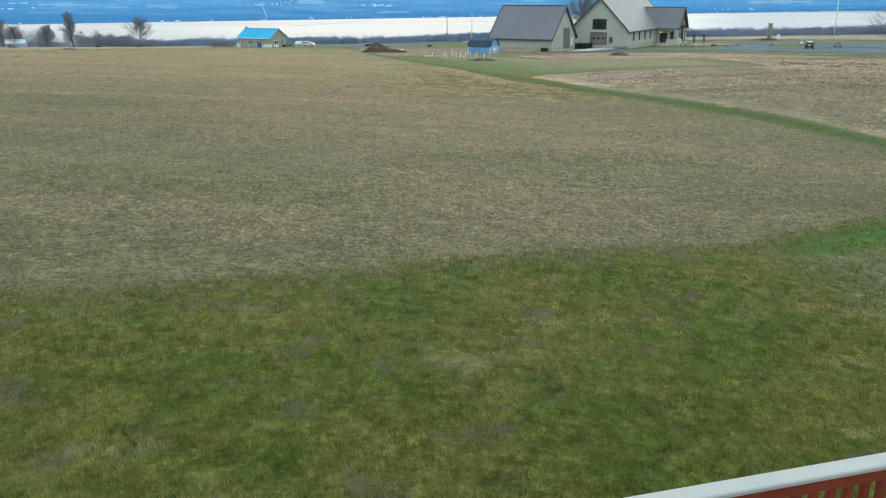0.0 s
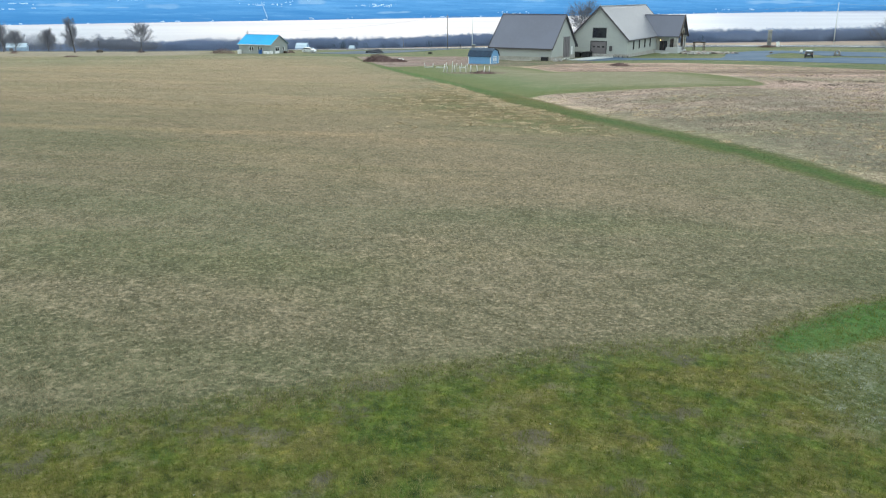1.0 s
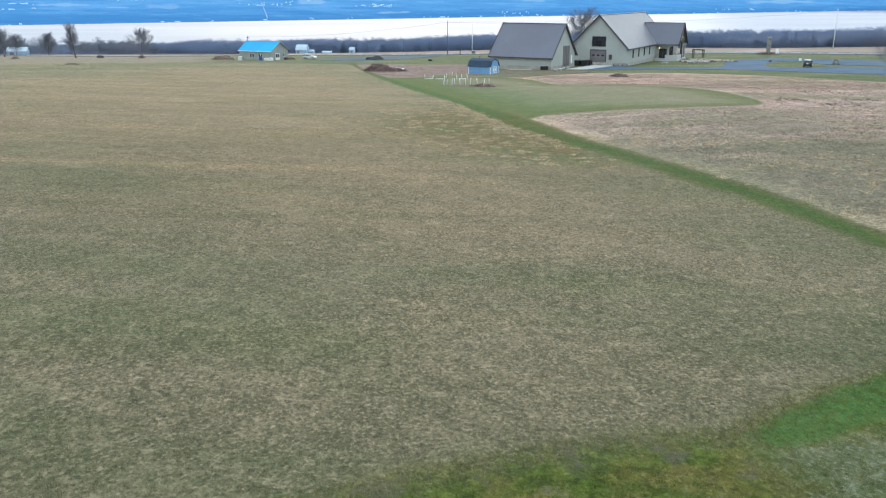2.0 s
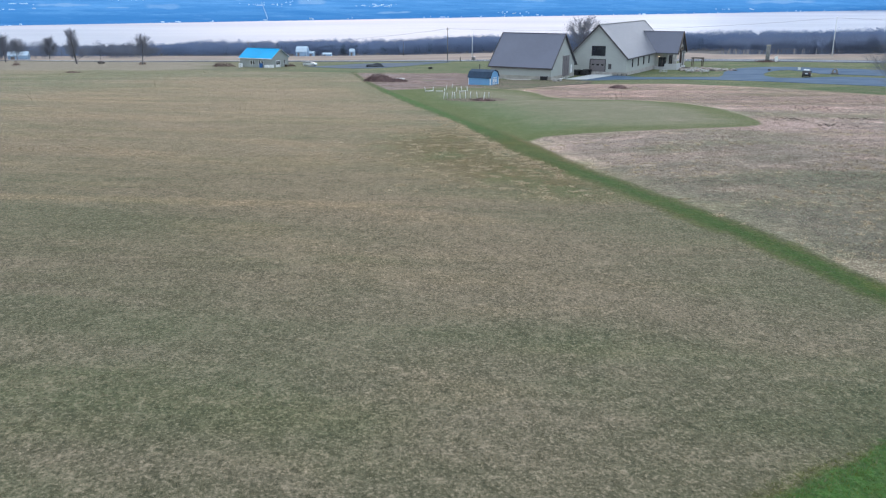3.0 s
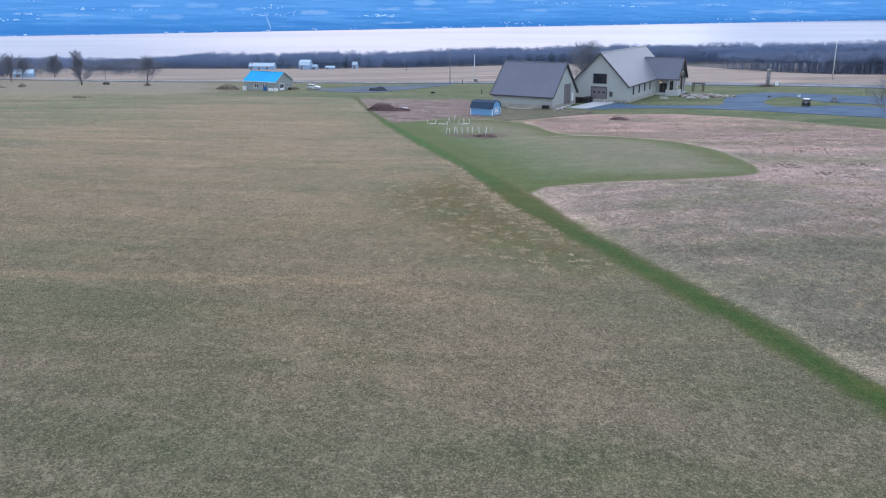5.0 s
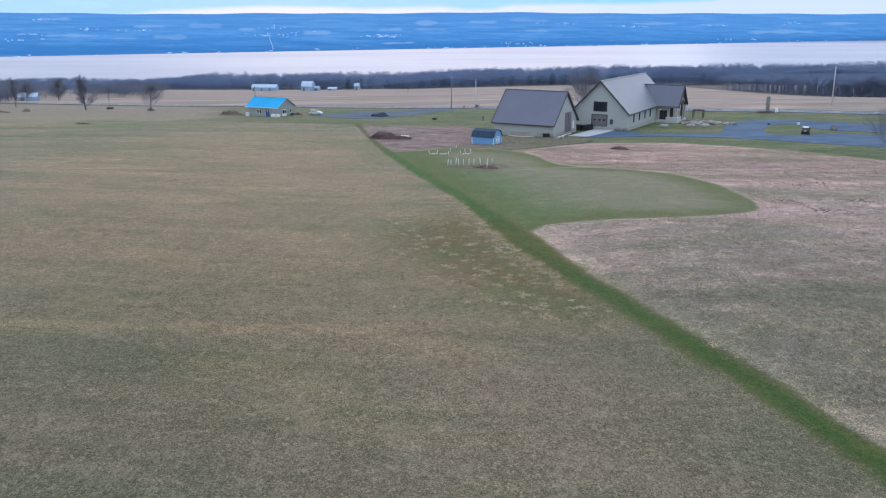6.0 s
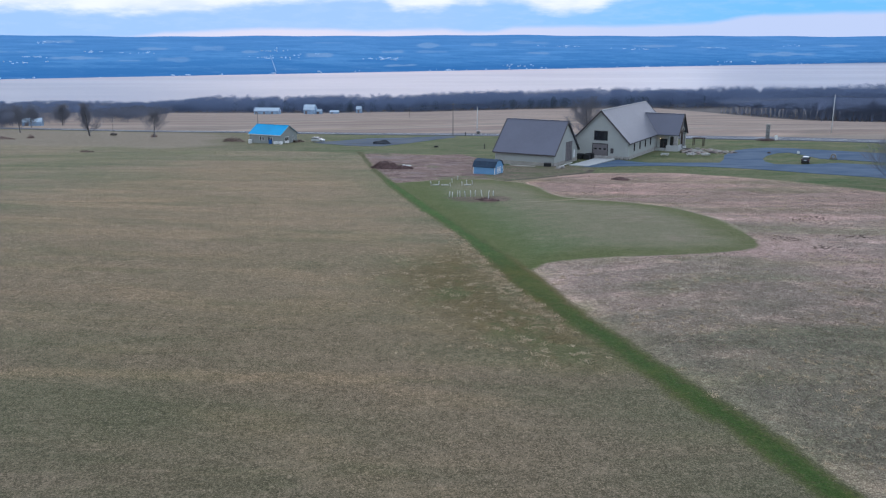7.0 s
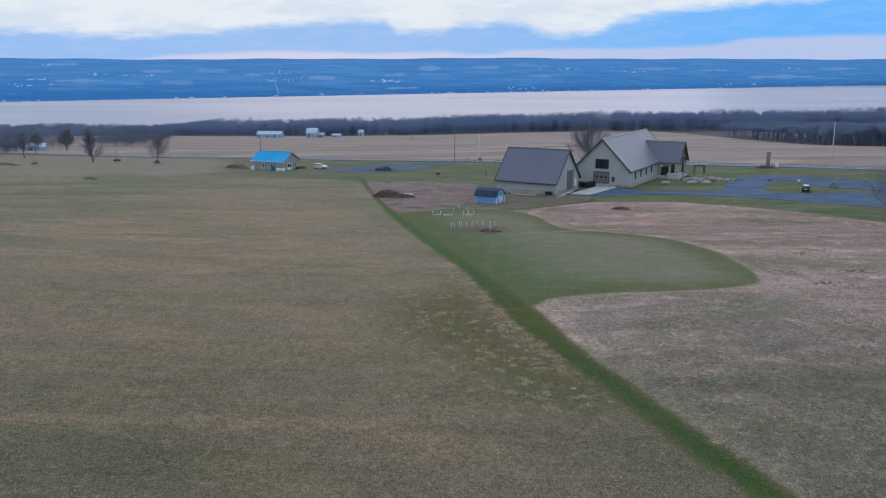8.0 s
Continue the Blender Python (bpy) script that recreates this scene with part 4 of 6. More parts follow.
def bare_tree(name, x, y, height, spread, seed, label, trunk_r=.28, low=.2, rz=0, fine=15, steep=.55):
    """A leafless tree: a tapered trunk, upswept limbs that fork, and many fine twigs."""
    rng = random.Random(seed)
    ob = thing(name, x, y, rz, label, "tree")
    trunk, crown = bmesh.new(), bmesh.new()

    def stem(p, d, length, r, steps, bend, lift):
        pts, rad, q, dd = [Vector(p)], [r], Vector(p), Vector(d)
        for k in range(steps):
            dd = (dd + Vector((rng.gauss(0, bend), rng.gauss(0, bend), rng.gauss(lift, bend * .6)))).normalized()
            q = q + dd * (length / steps)
            pts.append(q.copy())
            rad.append(max(.014, r * (1 - .72 * (k + 1) / steps)))
        return pts, rad

    def along(pts, f):
        i = min(len(pts) - 2, int(f * (len(pts) - 1)))
        w = f * (len(pts) - 1) - i
        return pts[i].lerp(pts[i + 1], w), (pts[i + 1] - pts[i]).normalized()

    def aside(d, angle):
        ref = Vector((rng.gauss(0, 1), rng.gauss(0, 1), rng.gauss(.3, .6)))
        side = (ref - d * ref.dot(d)).normalized()
        return (d * math.cos(angle) + side * math.sin(angle)).normalized()

    pts, rad = stem((0, 0, -.3), (rng.gauss(0, .03), rng.gauss(0, .03), 1), height * .8, trunk_r, 7, .04, .05)
    tube(trunk, pts, rad, 8)
    n = 24
    for k in range(n):
        f = low + (.97 - low) * (k + rng.random()) / n
        p, d = along(pts, f)
        az = 2.4 * k + rng.uniform(-.5, .5)
        rise = steep + .9 * f + rng.uniform(-.15, .25)
        limb_d = Vector((math.cos(az), math.sin(az), rise)).normalized()
        reach = spread * (1.15 - .75 * f) * rng.uniform(.75, 1.15) + height * .08
        lp, lr = stem(p, limb_d, reach, trunk_r * (1 - .7 * f) * .34, 5, .13, .08)
        tube(crown, lp, lr, 5, cap=False)
        for j in range(9):
            b, bd = along(lp, .15 + .83 * (j + rng.random()) / 9)
            bp, br = stem(b, aside(bd, rng.uniform(.4, .85)), reach * rng.uniform(.28, .5), .032, 3, .16, .1)
            tube(crown, bp, br, 3, cap=False)
            for i in range(fine):
                c, cd = along(bp, .15 + .85 * rng.random())
                e = c + aside(cd, rng.uniform(.3, 1.1)) * reach * rng.uniform(.14, .34) + Vector((0, 0, .1))
                tube(crown, [c, e], [.015, .006], 3, cap=False)
    part("trunk", trunk, M_BARK, ob, smooth=True)
    part("crown", crown, M_TWIG, ob, "bare twigs")
    return ob

# ---- buildings ----
def build_barn():
    """Storage barn: steep dark metal roof, sage walls, sliding door in its gable end."""
    ob = thing("barn", 12.1, 198.1, -30, "sage-green barn with steep dark metal roof", "barn", z=-7.6)
    L, D, EZ, RZ = 16.0, 15.5, 2.65, 9.85
    mid = D / 2
    k = (RZ - EZ) / mid
    x0, x1, y0, y1 = .45, L - .45, .5, D - .5
    top = EZ + .5 * k - .2
    bm = bmesh.new()
    wall(bm, x0, x1, .7, top, y0, y0 + .2, [], "x")
    part("wall", bm, M_SIDING, ob)
    part("wall", boxed(x0, y1 - .2, .7, x1, y1, top), M_SIDING, ob)
    for xa in (x0, x1 - .2):
        bm = bmesh.new()
        holes = [(12.6, 13.6, .7, 2.6)] if xa > 1 else []
        wall(bm, y0 + .2, y1 - .2, .7, top, xa, xa + .2, holes, "y")
        prism(bm, [(y0, top), (y1, top), (mid, RZ - .22)], xa, xa + .2, "x")
        part("wall", bm, M_SIDING, ob)
    bm = bmesh.new()
    for s, e in ((y0, y0 + .25), (y1 - .25, y1)):
        box(bm, x0 - .03, s - .03, -1.2, x1 + .03, e + .03, .7)
    for s in (x0, x1 - .25):
        box(bm, s - .03, y0 + .22, -1.2, s + .28, y1 - .22, .7)
    part("footing", bm, M_BASE, ob)
    for ya, yb in ((-.05, mid), (D + .05, mid)):
        bm = bmesh.new()
        roof_slab(bm, 0, L, ya, EZ - .05 * k, yb, RZ, .16)
        part("roof", bm, M_ROOF, ob)
    bm = bmesh.new()
    box(bm, -.02, mid - .18, RZ - .02, L + .02, mid + .18, RZ + .07)
    part("ridge_cap", bm, M_ROOF, ob)
    for xa in (-.06, L - .10):
        bm = bmesh.new()
        for s in (1, -1):
            ye = -.05 if s > 0 else D + .05
            prism(bm, [(ye, EZ + .06), (mid, RZ + .10), (mid, RZ - .36), (ye, EZ - .34)], xa, xa + .16, "x")
        part("bargeboard", bm, M_TRIM, ob, "dark verge trim")
    for ye in (-.12, D + .04):
        part("gutter", boxed(.1, ye, EZ - .32, L - .1, ye + .10, EZ - .04), M_TRIM, ob)
    door = part("door", boxed(x1 + .02, 7.4, .3, x1 + .10, 11.4, 4.9, bevel=.01), M_DOOR, ob, "tall grey sliding door")
    bm = bmesh.new()
    for c in (8.4, 9.4, 10.4):
        box(bm, x1 + .10, c - .04, .4, x1 + .13, c + .04, 4.8)
    part("batten", bm, M_TRIM, door)
    part("door_track", boxed(x1, 7.2, 4.9, x1 + .12, 11.6, 5.02), M_SIDING, ob)
    part("door", boxed(x1 - .14, 12.6, .3, x1 - .05, 13.6, 2.6), M_WHITE, ob, "white side door")
    return ob


def build_main():
    """Long winery-like hall: gable with garage door to the field, side wing with timber porch."""
    ob = thing("hall", 39.2, 206.6, -29, "long sage-green hall with grey metal roof and porch wing", "building", z=-7.5)
    H, EZ, RZ, LEN = 7.5, 3.8, 11.5, 39.8
    k = (RZ - EZ) / H
    w, y0, y1 = 7.05, .4, LEN - .4
    top = EZ + .45 * k - .2
    bm = bmesh.new()
    wall(bm, -w, w, .4, top, y0, y0 + .25, [(-1.9, 1.8, .4, 3.2), (-1.7, 1.8, 4.1, top)], "x")
    # gable triangle, left open over the upper window
    zt = 6.5
    xt = (RZ - .2 - zt) / k
    prism(bm, [(-w, top), (-1.7, top), (-1.7, zt), (-xt, zt)], y0, y0 + .25)
    prism(bm, [(1.8, top), (w, top), (xt, zt), (1.8, zt)], y0, y0 + .25)
    prism(bm, [(-xt, zt), (xt, zt), (0, RZ - .2)], y0, y0 + .25)
    part("wall", bm, M_SIDING, ob, "gable wall of sage boards")
    holes = [(a, a + 1.0, 1.3, 3.4) for a in (5.2, 10.2, 15.2, 20.2)]
    bm = bmesh.new()
    wall(bm, y0 + .25, y1, .4, top, w - .25, w, holes, "y")
    part("wall", bm, M_SIDING, ob)
    part("wall", boxed(-w, y0 + .25, .4, -w + .25, y1, top), M_SIDING, ob)
    bm = bmesh.new()
    box(bm, -w + .25, y1 - .25, .4, w - .25, y1, top)
    prism(bm, [(-w, top), (w, top), (0, RZ - .2)], y1 - .25, y1)
    part("wall", bm, M_SIDING, ob)
    for a0, a1, z0, z1 in holes:
        window(ob, "y", w, a0, a1, z0, z1, 1, bars=0)
    bm = bmesh.new()
    box(bm, -w - .04, y0 - .05, -1.4, w + .04, y0 + .25, .4)
    box(bm, w - .25, y0 + .25, -1.4, w + .06, y1, .4)
    box(bm, -w - .04, y0 + .25, -1.4, -w + .25, y1, .4)
    part("footing", bm, M_STONE, ob, "pale stone footing")
    window(ob, "x", y0, -1.7, 1.8, 4.1, 6.5, -1, bars=0, trim=.10)
    door = part("garage_door", boxed(-1.9, y0 + .06, .1, 1.8, y0 + .14, 3.2), M_DOOR, ob, "grey sectional garage door")
    for r in range(4):
        z = .15 + r * .76
        bm = bmesh.new()
        box(bm, -1.82, y0 + .02, z, 1.72, y0 + .06, z + .70, .015)
        part("panel", bm, M_DOOR, door)
    for c in (-1.2, -.05, 1.1):
        part("window", boxed(c - .3, y0 - .0, 1.85, c + .3, y0 + .02, 2.2), M_GLASS, door, "small door light")
    bm = bmesh.new()
    box(bm, -2.1, y0 - .06, .4, -1.9, y0 + .05, 3.4)
    box(bm, 1.8, y0 - .06, .4, 2.0, y0 + .05, 3.4)
    box(bm, -1.9, y0 - .06, 3.2, 1.8, y0 + .05, 3.4)
    part("door_frame", bm, M_TRIM, ob)
    part("meter_box", boxed(2.7, y0 - .3, 1.1, 3.4, y0, 2.3, bevel=.03), M_TRIM, ob, "dark meter box")
    # main roof
    for s in (1, -1):
        bm = bmesh.new()
        roof_slab(bm, -.15, LEN + .15, s * (H + .05), EZ - .05 * k, 0, RZ, .2, swap=True)
        part("roof", bm, M_HALLROOF, ob, "standing-seam metal roof with sky sheen in its grey")
    part("ridge_cap", boxed(-.2, -.17, RZ - .02, .2, LEN + .17, RZ + .08), M_CONCRETE, ob)
    for ya in (-.22, LEN + .06):
        bm = bmesh.new()
        for s in (1, -1):
            xe = s * (H + .06)
            prism(bm, [(xe, EZ + .05), (0, RZ + .10), (0, RZ - .42), (xe, EZ - .40)], ya, ya + .16)
        part("bargeboard", bm, M_TRIM, ob, "dark verge trim")
    part("gutter", boxed(H + .02, .0, EZ - .38, H + .14, 25.4, EZ - .14), M_TRIM, ob)
    # wing
    WY, WZ, WH, XE = 30.4, 9.0, 4.85, 13.4
    kw = (WZ - EZ) / WH
    for s in (1, -1):
        bm = bmesh.new()
        ye = WY + s * (WH + .05)
        # the plane runs in under the hall's roof to its valley
        a = [(2.55, WY, WZ), (XE, WY, WZ), (XE, ye, EZ - .05), (H - .1, ye, EZ - .05)]
        up = [bm.verts.new(p) for p in a]
        dn = [bm.verts.new((p[0], p[1], p[2] - .2)) for p in a]
        bm.faces.new(up)
        bm.faces.new(dn[::-1])
        for i in range(4):
            bm.faces.new((up[i], up[(i + 1) % 4], dn[(i + 1) % 4], dn[i]))
        part("roof", bm, M_ROOF, ob, "dark metal roof of the porch wing")
    part("ridge_cap", boxed(2.6, WY - .16, WZ - .02, XE + .05, WY + .16, WZ + .08), M_ROOF, ob)
    bm = bmesh.new()
    for s in (1, -1):
        ye = WY + s * (WH + .1)
        prism(bm, [(ye, EZ), (WY, WZ + .12), (WY, WZ - .5), (ye, EZ - .45)], XE - .1, XE + .12, "x")
    part("bargeboard", bm, M_TIMBER, ob, "brown timber verge")
    # the wing's closed body with its glazed entrance, and the open porch beyond it
    bx, yf, yb = 10.3, 27.3, 33.8
    bm = bmesh.new()
    wall(bm, w + .02, bx, -.2, 4.6, yf, yf + .2, [(7.9, 9.9, -.2, 2.5)], "x")
    box(bm, w + .02, yb - .2, -.2, bx, yb, 4.6)
    wall(bm, yf + .2, yb - .2, -.2, 4.6, bx - .2, bx, [(28.5, 32.4, .2, 2.9)], "y")
    prism(bm, [(yf, 4.6), (yb, 4.6), (WY, 4.6 + (yb - yf) / 2 * kw)], bx - .2, bx, "x")
    part("wall", bm, M_SIDING, ob, "sage-green walls of the porch wing")
    ent = part("door", boxed(7.95, yf + .06, -.1, 9.85, yf + .12, 2.45), M_GLASS, ob, "dark glazed entrance door")
    bm = bmesh.new()
    for c in (7.9, 8.86, 9.8):
        box(bm, c, yf - .03, -.1, c + .1, yf + .06, 2.5)
    part("frame", bm, M_TIMBER, ent)
    window(ob, "y", bx, 28.5, 32.4, .2, 2.9, 1, bars=3)
    part("floor", boxed(w + .1, 25.4, -1.3, 13.2, 35.2, -.02), M_CONCRETE, ob, "concrete porch floor")
    for yy in (25.7, 34.4):
        bm = bmesh.new()
        box(bm, 11.9, yy, -.02, 12.9, yy + .9, 3.3, .05)
        part("pier", bm, M_STONE, ob, "pale stone porch pier")
        part("beam", boxed(w, yy + .25, 3.3, XE - .2, yy + .65, 3.75), M_SIDING, ob)
    bm = bmesh.new()
    box(bm, 10.2, 24.6, -1.3, 13.4, 24.95, 1.0, .04)
    box(bm, 13.05, 24.95, -1.3, 13.4, 29.0, 1.0, .04)
    part("parapet", bm, M_CONCRETE, ob, "low pale patio wall")
    bm = bmesh.new()
    wall(bm, 31.6, 34.3, -.02, 3.3, 12.3, 12.55, [(32.4, 33.4, .9, 2.4)], "y")
    part("wall", bm, M_CONCRETE, ob, "pale plastered porch end wall")
    bm = bmesh.new()
    tube(bm, [(13.0, WY, -.1), (13.0, WY, 2.6), (12.95, WY, 5.2)], [.30, .26, .24], 10)
    part("post", bm, M_TIMBER, ob, "round timber post", smooth=True)
    bm = bmesh.new()
    pts = [(13.05, WY + 1.5 * math.cos(a), 4.5 + .95 * math.sin(a)) for a in [math.pi * i / 12 for i in range(13)]]
    tube(bm, pts, [.24] * 13, 8)
    part("arch", bm, M_OLDWOOD, ob, "pale curved timber arch", smooth=True)
    part("tie_beam", boxed(12.85, WY - 1.7, 4.2, 13.2, WY + 1.7, 4.5), M_TIMBER, ob)
    part("king_post", boxed(12.9, WY - .14, 4.5, 13.15, WY + .14, WZ - .5), M_OLDWOOD, ob)
    for cx in (8.1,):
        lamp = part("wall_lamp", boxed(cx - .08, yf - .26, 2.75, cx + .08, yf, 2.85), M_BLACK, ob, "black porch lamp with warm bulb")
        bm = bmesh.new()
        lump(bm, cx, yf - .2, 2.62, .08, .08, .1, 1, 0)
        part("bulb", bm, M_BULB, lamp)
    return ob


def build_blue_house():
    ob = thing("house", -62.6, 270.2, -26, "small grey-green building with bright blue metal roof", "house", z=-11.15)
    L, D, EZ, RZ = 13.0, 9.4, 3.0, 5.75
    mid, k = D / 2, 2.75 / 4.7
    x0, x1, y0, y1 = .3, L - .3, .4, D - .4
    top = EZ + .4 * k - .12
    holes = [(4.3, 5.1, 1.0, 2.2), (5.25, 6.05, 1.0, 2.2), (7.6, 8.4, 1.0, 2.2), (8.55, 9.35, 1.0, 2.2)]
    bm = bmesh.new()
    wall(bm, x0, x1, -.8, top, y0, y0 + .2, holes, "x")
    part("wall", bm, M_GREYWALL, ob)
    part("wall", boxed(x0, y1 - .2, -.8, x1, y1, top), M_GREYWALL, ob)
    for xa in (x0, x1 - .2):
        bm = bmesh.new()
        wall(bm, y0 + .2, y1 - .2, -.8, top, xa, xa + .2, [(2.4, 4.6, -.05, 2.3), (6.4, 7.2, 1.0, 2.2)] if xa > 1 else [], "y")
        prism(bm, [(y0, top), (y1, top), (mid, RZ - .12)], xa, xa + .2, "x")
        part("wall", bm, M_GREYWALL, ob)
    for a0, a1, z0, z1 in holes:
        window(ob, "x", y0, a0, a1, z0, z1, -1, bars=0, mat=M_WHITE, trim=.07)
    window(ob, "y", x1, 6.4, 7.2, 1.0, 2.2, 1, bars=0, mat=M_WHITE, trim=.07)
    door = part("door", boxed(x1 - .1, 2.4, -.1, x1 + .02, 4.6, 2.3), M_WHITE, ob, "white double door")
    for c in (2.6, 3.6):
        part("pane", boxed(x1 + .021, c, 1.0, x1 + .035, c + .8, 2.1), M_GLASS, door)
    for ya in (-.04, D + .04):
        bm = bmesh.new()
        roof_slab(bm, 0, L, ya, EZ - .02, mid, RZ, .12)
        part("roof", bm, M_BLUEROOF, ob, "bright blue metal roof")
    bm = bmesh.new()
    for ya in (-.04, D + .04):
        prism(bm, [(ya, EZ + .02), (mid, RZ + .05), (mid, RZ - .22), (ya, EZ - .24)], L, L + .1, "x")
    part("bargeboard", bm, M_GREYWALL, ob)
    part("ridge_cap", boxed(-.02, mid - .15, RZ, L + .02, mid + .15, RZ + .06), M_BLUEROOF, ob)
    part("fascia", boxed(0, -.12, EZ - .2, L, -.05, EZ - .02), M_WHITE, ob)
    return ob


def build_shed():
    ob = thing("garden_shed", 6.75, 177.6, -28, "blue gambrel-roofed garden shed with white trim", "shed", z=-7.75)
    L, D, EZ = 5.0, 4.3, 2.0
    out = [(-.15, EZ), (.75, EZ + 1.15), (D / 2, EZ + 1.55), (D - .75, EZ + 1.15), (D + .15, EZ)]
    body = bmesh.new()
    wall(body, .0, L, .12, EZ, 0, .1, [], "x")
    part("wall", body, M_SHED, ob)
    part("wall", boxed(0, D - .1, .12, L, D, EZ), M_SHED, ob)
    for xa in (0, L - .1):
        bm = bmesh.new()
        wall(bm, .1, D - .1, .12, EZ, xa, xa + .1, [(1.2, 3.1, .12, 1.95)] if xa else [], "y")
        prism(bm, [(0, EZ), (.75, EZ + 1.05), (D / 2, EZ + 1.45), (D - .75, EZ + 1.05), (D, EZ)][::-1], xa, xa + .1, "x")
        part("wall", bm, M_SHED, ob)
    for (ya, za), (yb, zb) in zip(out, out[1:]):
        bm = bmesh.new()
        prism(bm, [(ya, za), (yb, zb), (yb, zb + .08), (ya, za + .08)], -.2, L + .2, "x")
        part("roof", bm, M_SHEDROOF, ob, "navy shingled roof")
    door = part("door", boxed(L - .05, 1.2, .15, L + .03, 3.1, 1.95), M_SHED, ob, "double shed door")
    bm = bmesh.new()
    for a in (1.15, 2.1, 3.05):
        box(bm, L + .03, a, .12, L + .06, a + .1, 2.05)
    box(bm, L + .03, 1.25, 1.95, L + .055, 3.05, 2.05)
    box(bm, L + .03, 1.25, .75, L + .055, 3.05, .85)
    part("door_trim", bm, M_WHITE, door)
    for a in (1.4, 2.35):
        part("pane", boxed(L + .031, a, 1.05, L + .045, a + .55, 1.75), M_WHITE, door, "pale window panes")
    for px_, py_ in ((-.03, -.03), (L - .09, -.03), (L - .09, D - .09), (-.03, D - .09)):
        part("corner_trim", boxed(px_, py_, .1, px_ + .14, py_ + .14, EZ), M_WHITE, ob, "white corner board")
    for c in (.3, 2.3, 4.5):
        part("skid", boxed(c, .1, -.4, c + .2, D - .1, .12), M_OLDWOOD, ob)
    return ob


def far_barn(name, x, y, rz, L, D, EZ, RZ, roof, label, gambrel=False, z=None):
    """A pale farm building by the woods."""
    ob = thing(name, x, y, rz, label, "barn", z=z)
    mid = D / 2
    gable = [(0, EZ), (D * .2, EZ + (RZ - EZ) * .62), (mid, RZ), (D * .8, EZ + (RZ - EZ) * .62), (D, EZ)] if gambrel else [(0, EZ), (mid, RZ), (D, EZ)]
    for ya in (0, D - .2):
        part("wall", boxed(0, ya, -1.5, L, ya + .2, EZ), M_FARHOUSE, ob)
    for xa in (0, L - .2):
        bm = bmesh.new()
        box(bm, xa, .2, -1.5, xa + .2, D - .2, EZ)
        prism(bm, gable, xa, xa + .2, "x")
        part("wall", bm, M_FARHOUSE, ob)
    for (ya, za), (yb, zb) in zip(gable, gable[1:]):
        bm = bmesh.new()
        prism(bm, [(ya, za), (yb, zb), (yb, zb + .2), (ya, za + .2)], -.3, L + .3, "x")
        part("roof", bm, roof, ob)
    n = max(1, int(L / 4))
    for i in range(n):
        part("door", boxed(L * (i + .3) / n, -.06, 0, L * (i + .7) / n, -.01, EZ * .8), M_FARHOUSE if i % 2 else M_DOOR, ob)
    return ob


build_barn()
build_main()
build_blue_house()
build_shed()
M_PALEROOF = surface("pale_metal_roof", (.42, .52, .62), 0.5, vary=.12)
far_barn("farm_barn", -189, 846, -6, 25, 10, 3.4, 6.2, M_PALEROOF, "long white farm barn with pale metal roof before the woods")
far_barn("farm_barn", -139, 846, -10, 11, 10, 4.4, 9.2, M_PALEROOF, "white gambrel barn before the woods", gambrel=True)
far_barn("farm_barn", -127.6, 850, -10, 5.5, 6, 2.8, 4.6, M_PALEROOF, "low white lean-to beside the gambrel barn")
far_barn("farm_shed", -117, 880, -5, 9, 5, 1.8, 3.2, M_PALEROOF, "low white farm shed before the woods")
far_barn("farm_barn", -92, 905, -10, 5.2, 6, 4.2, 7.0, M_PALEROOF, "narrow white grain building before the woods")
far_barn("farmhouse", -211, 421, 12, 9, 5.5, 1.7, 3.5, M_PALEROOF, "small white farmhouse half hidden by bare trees")

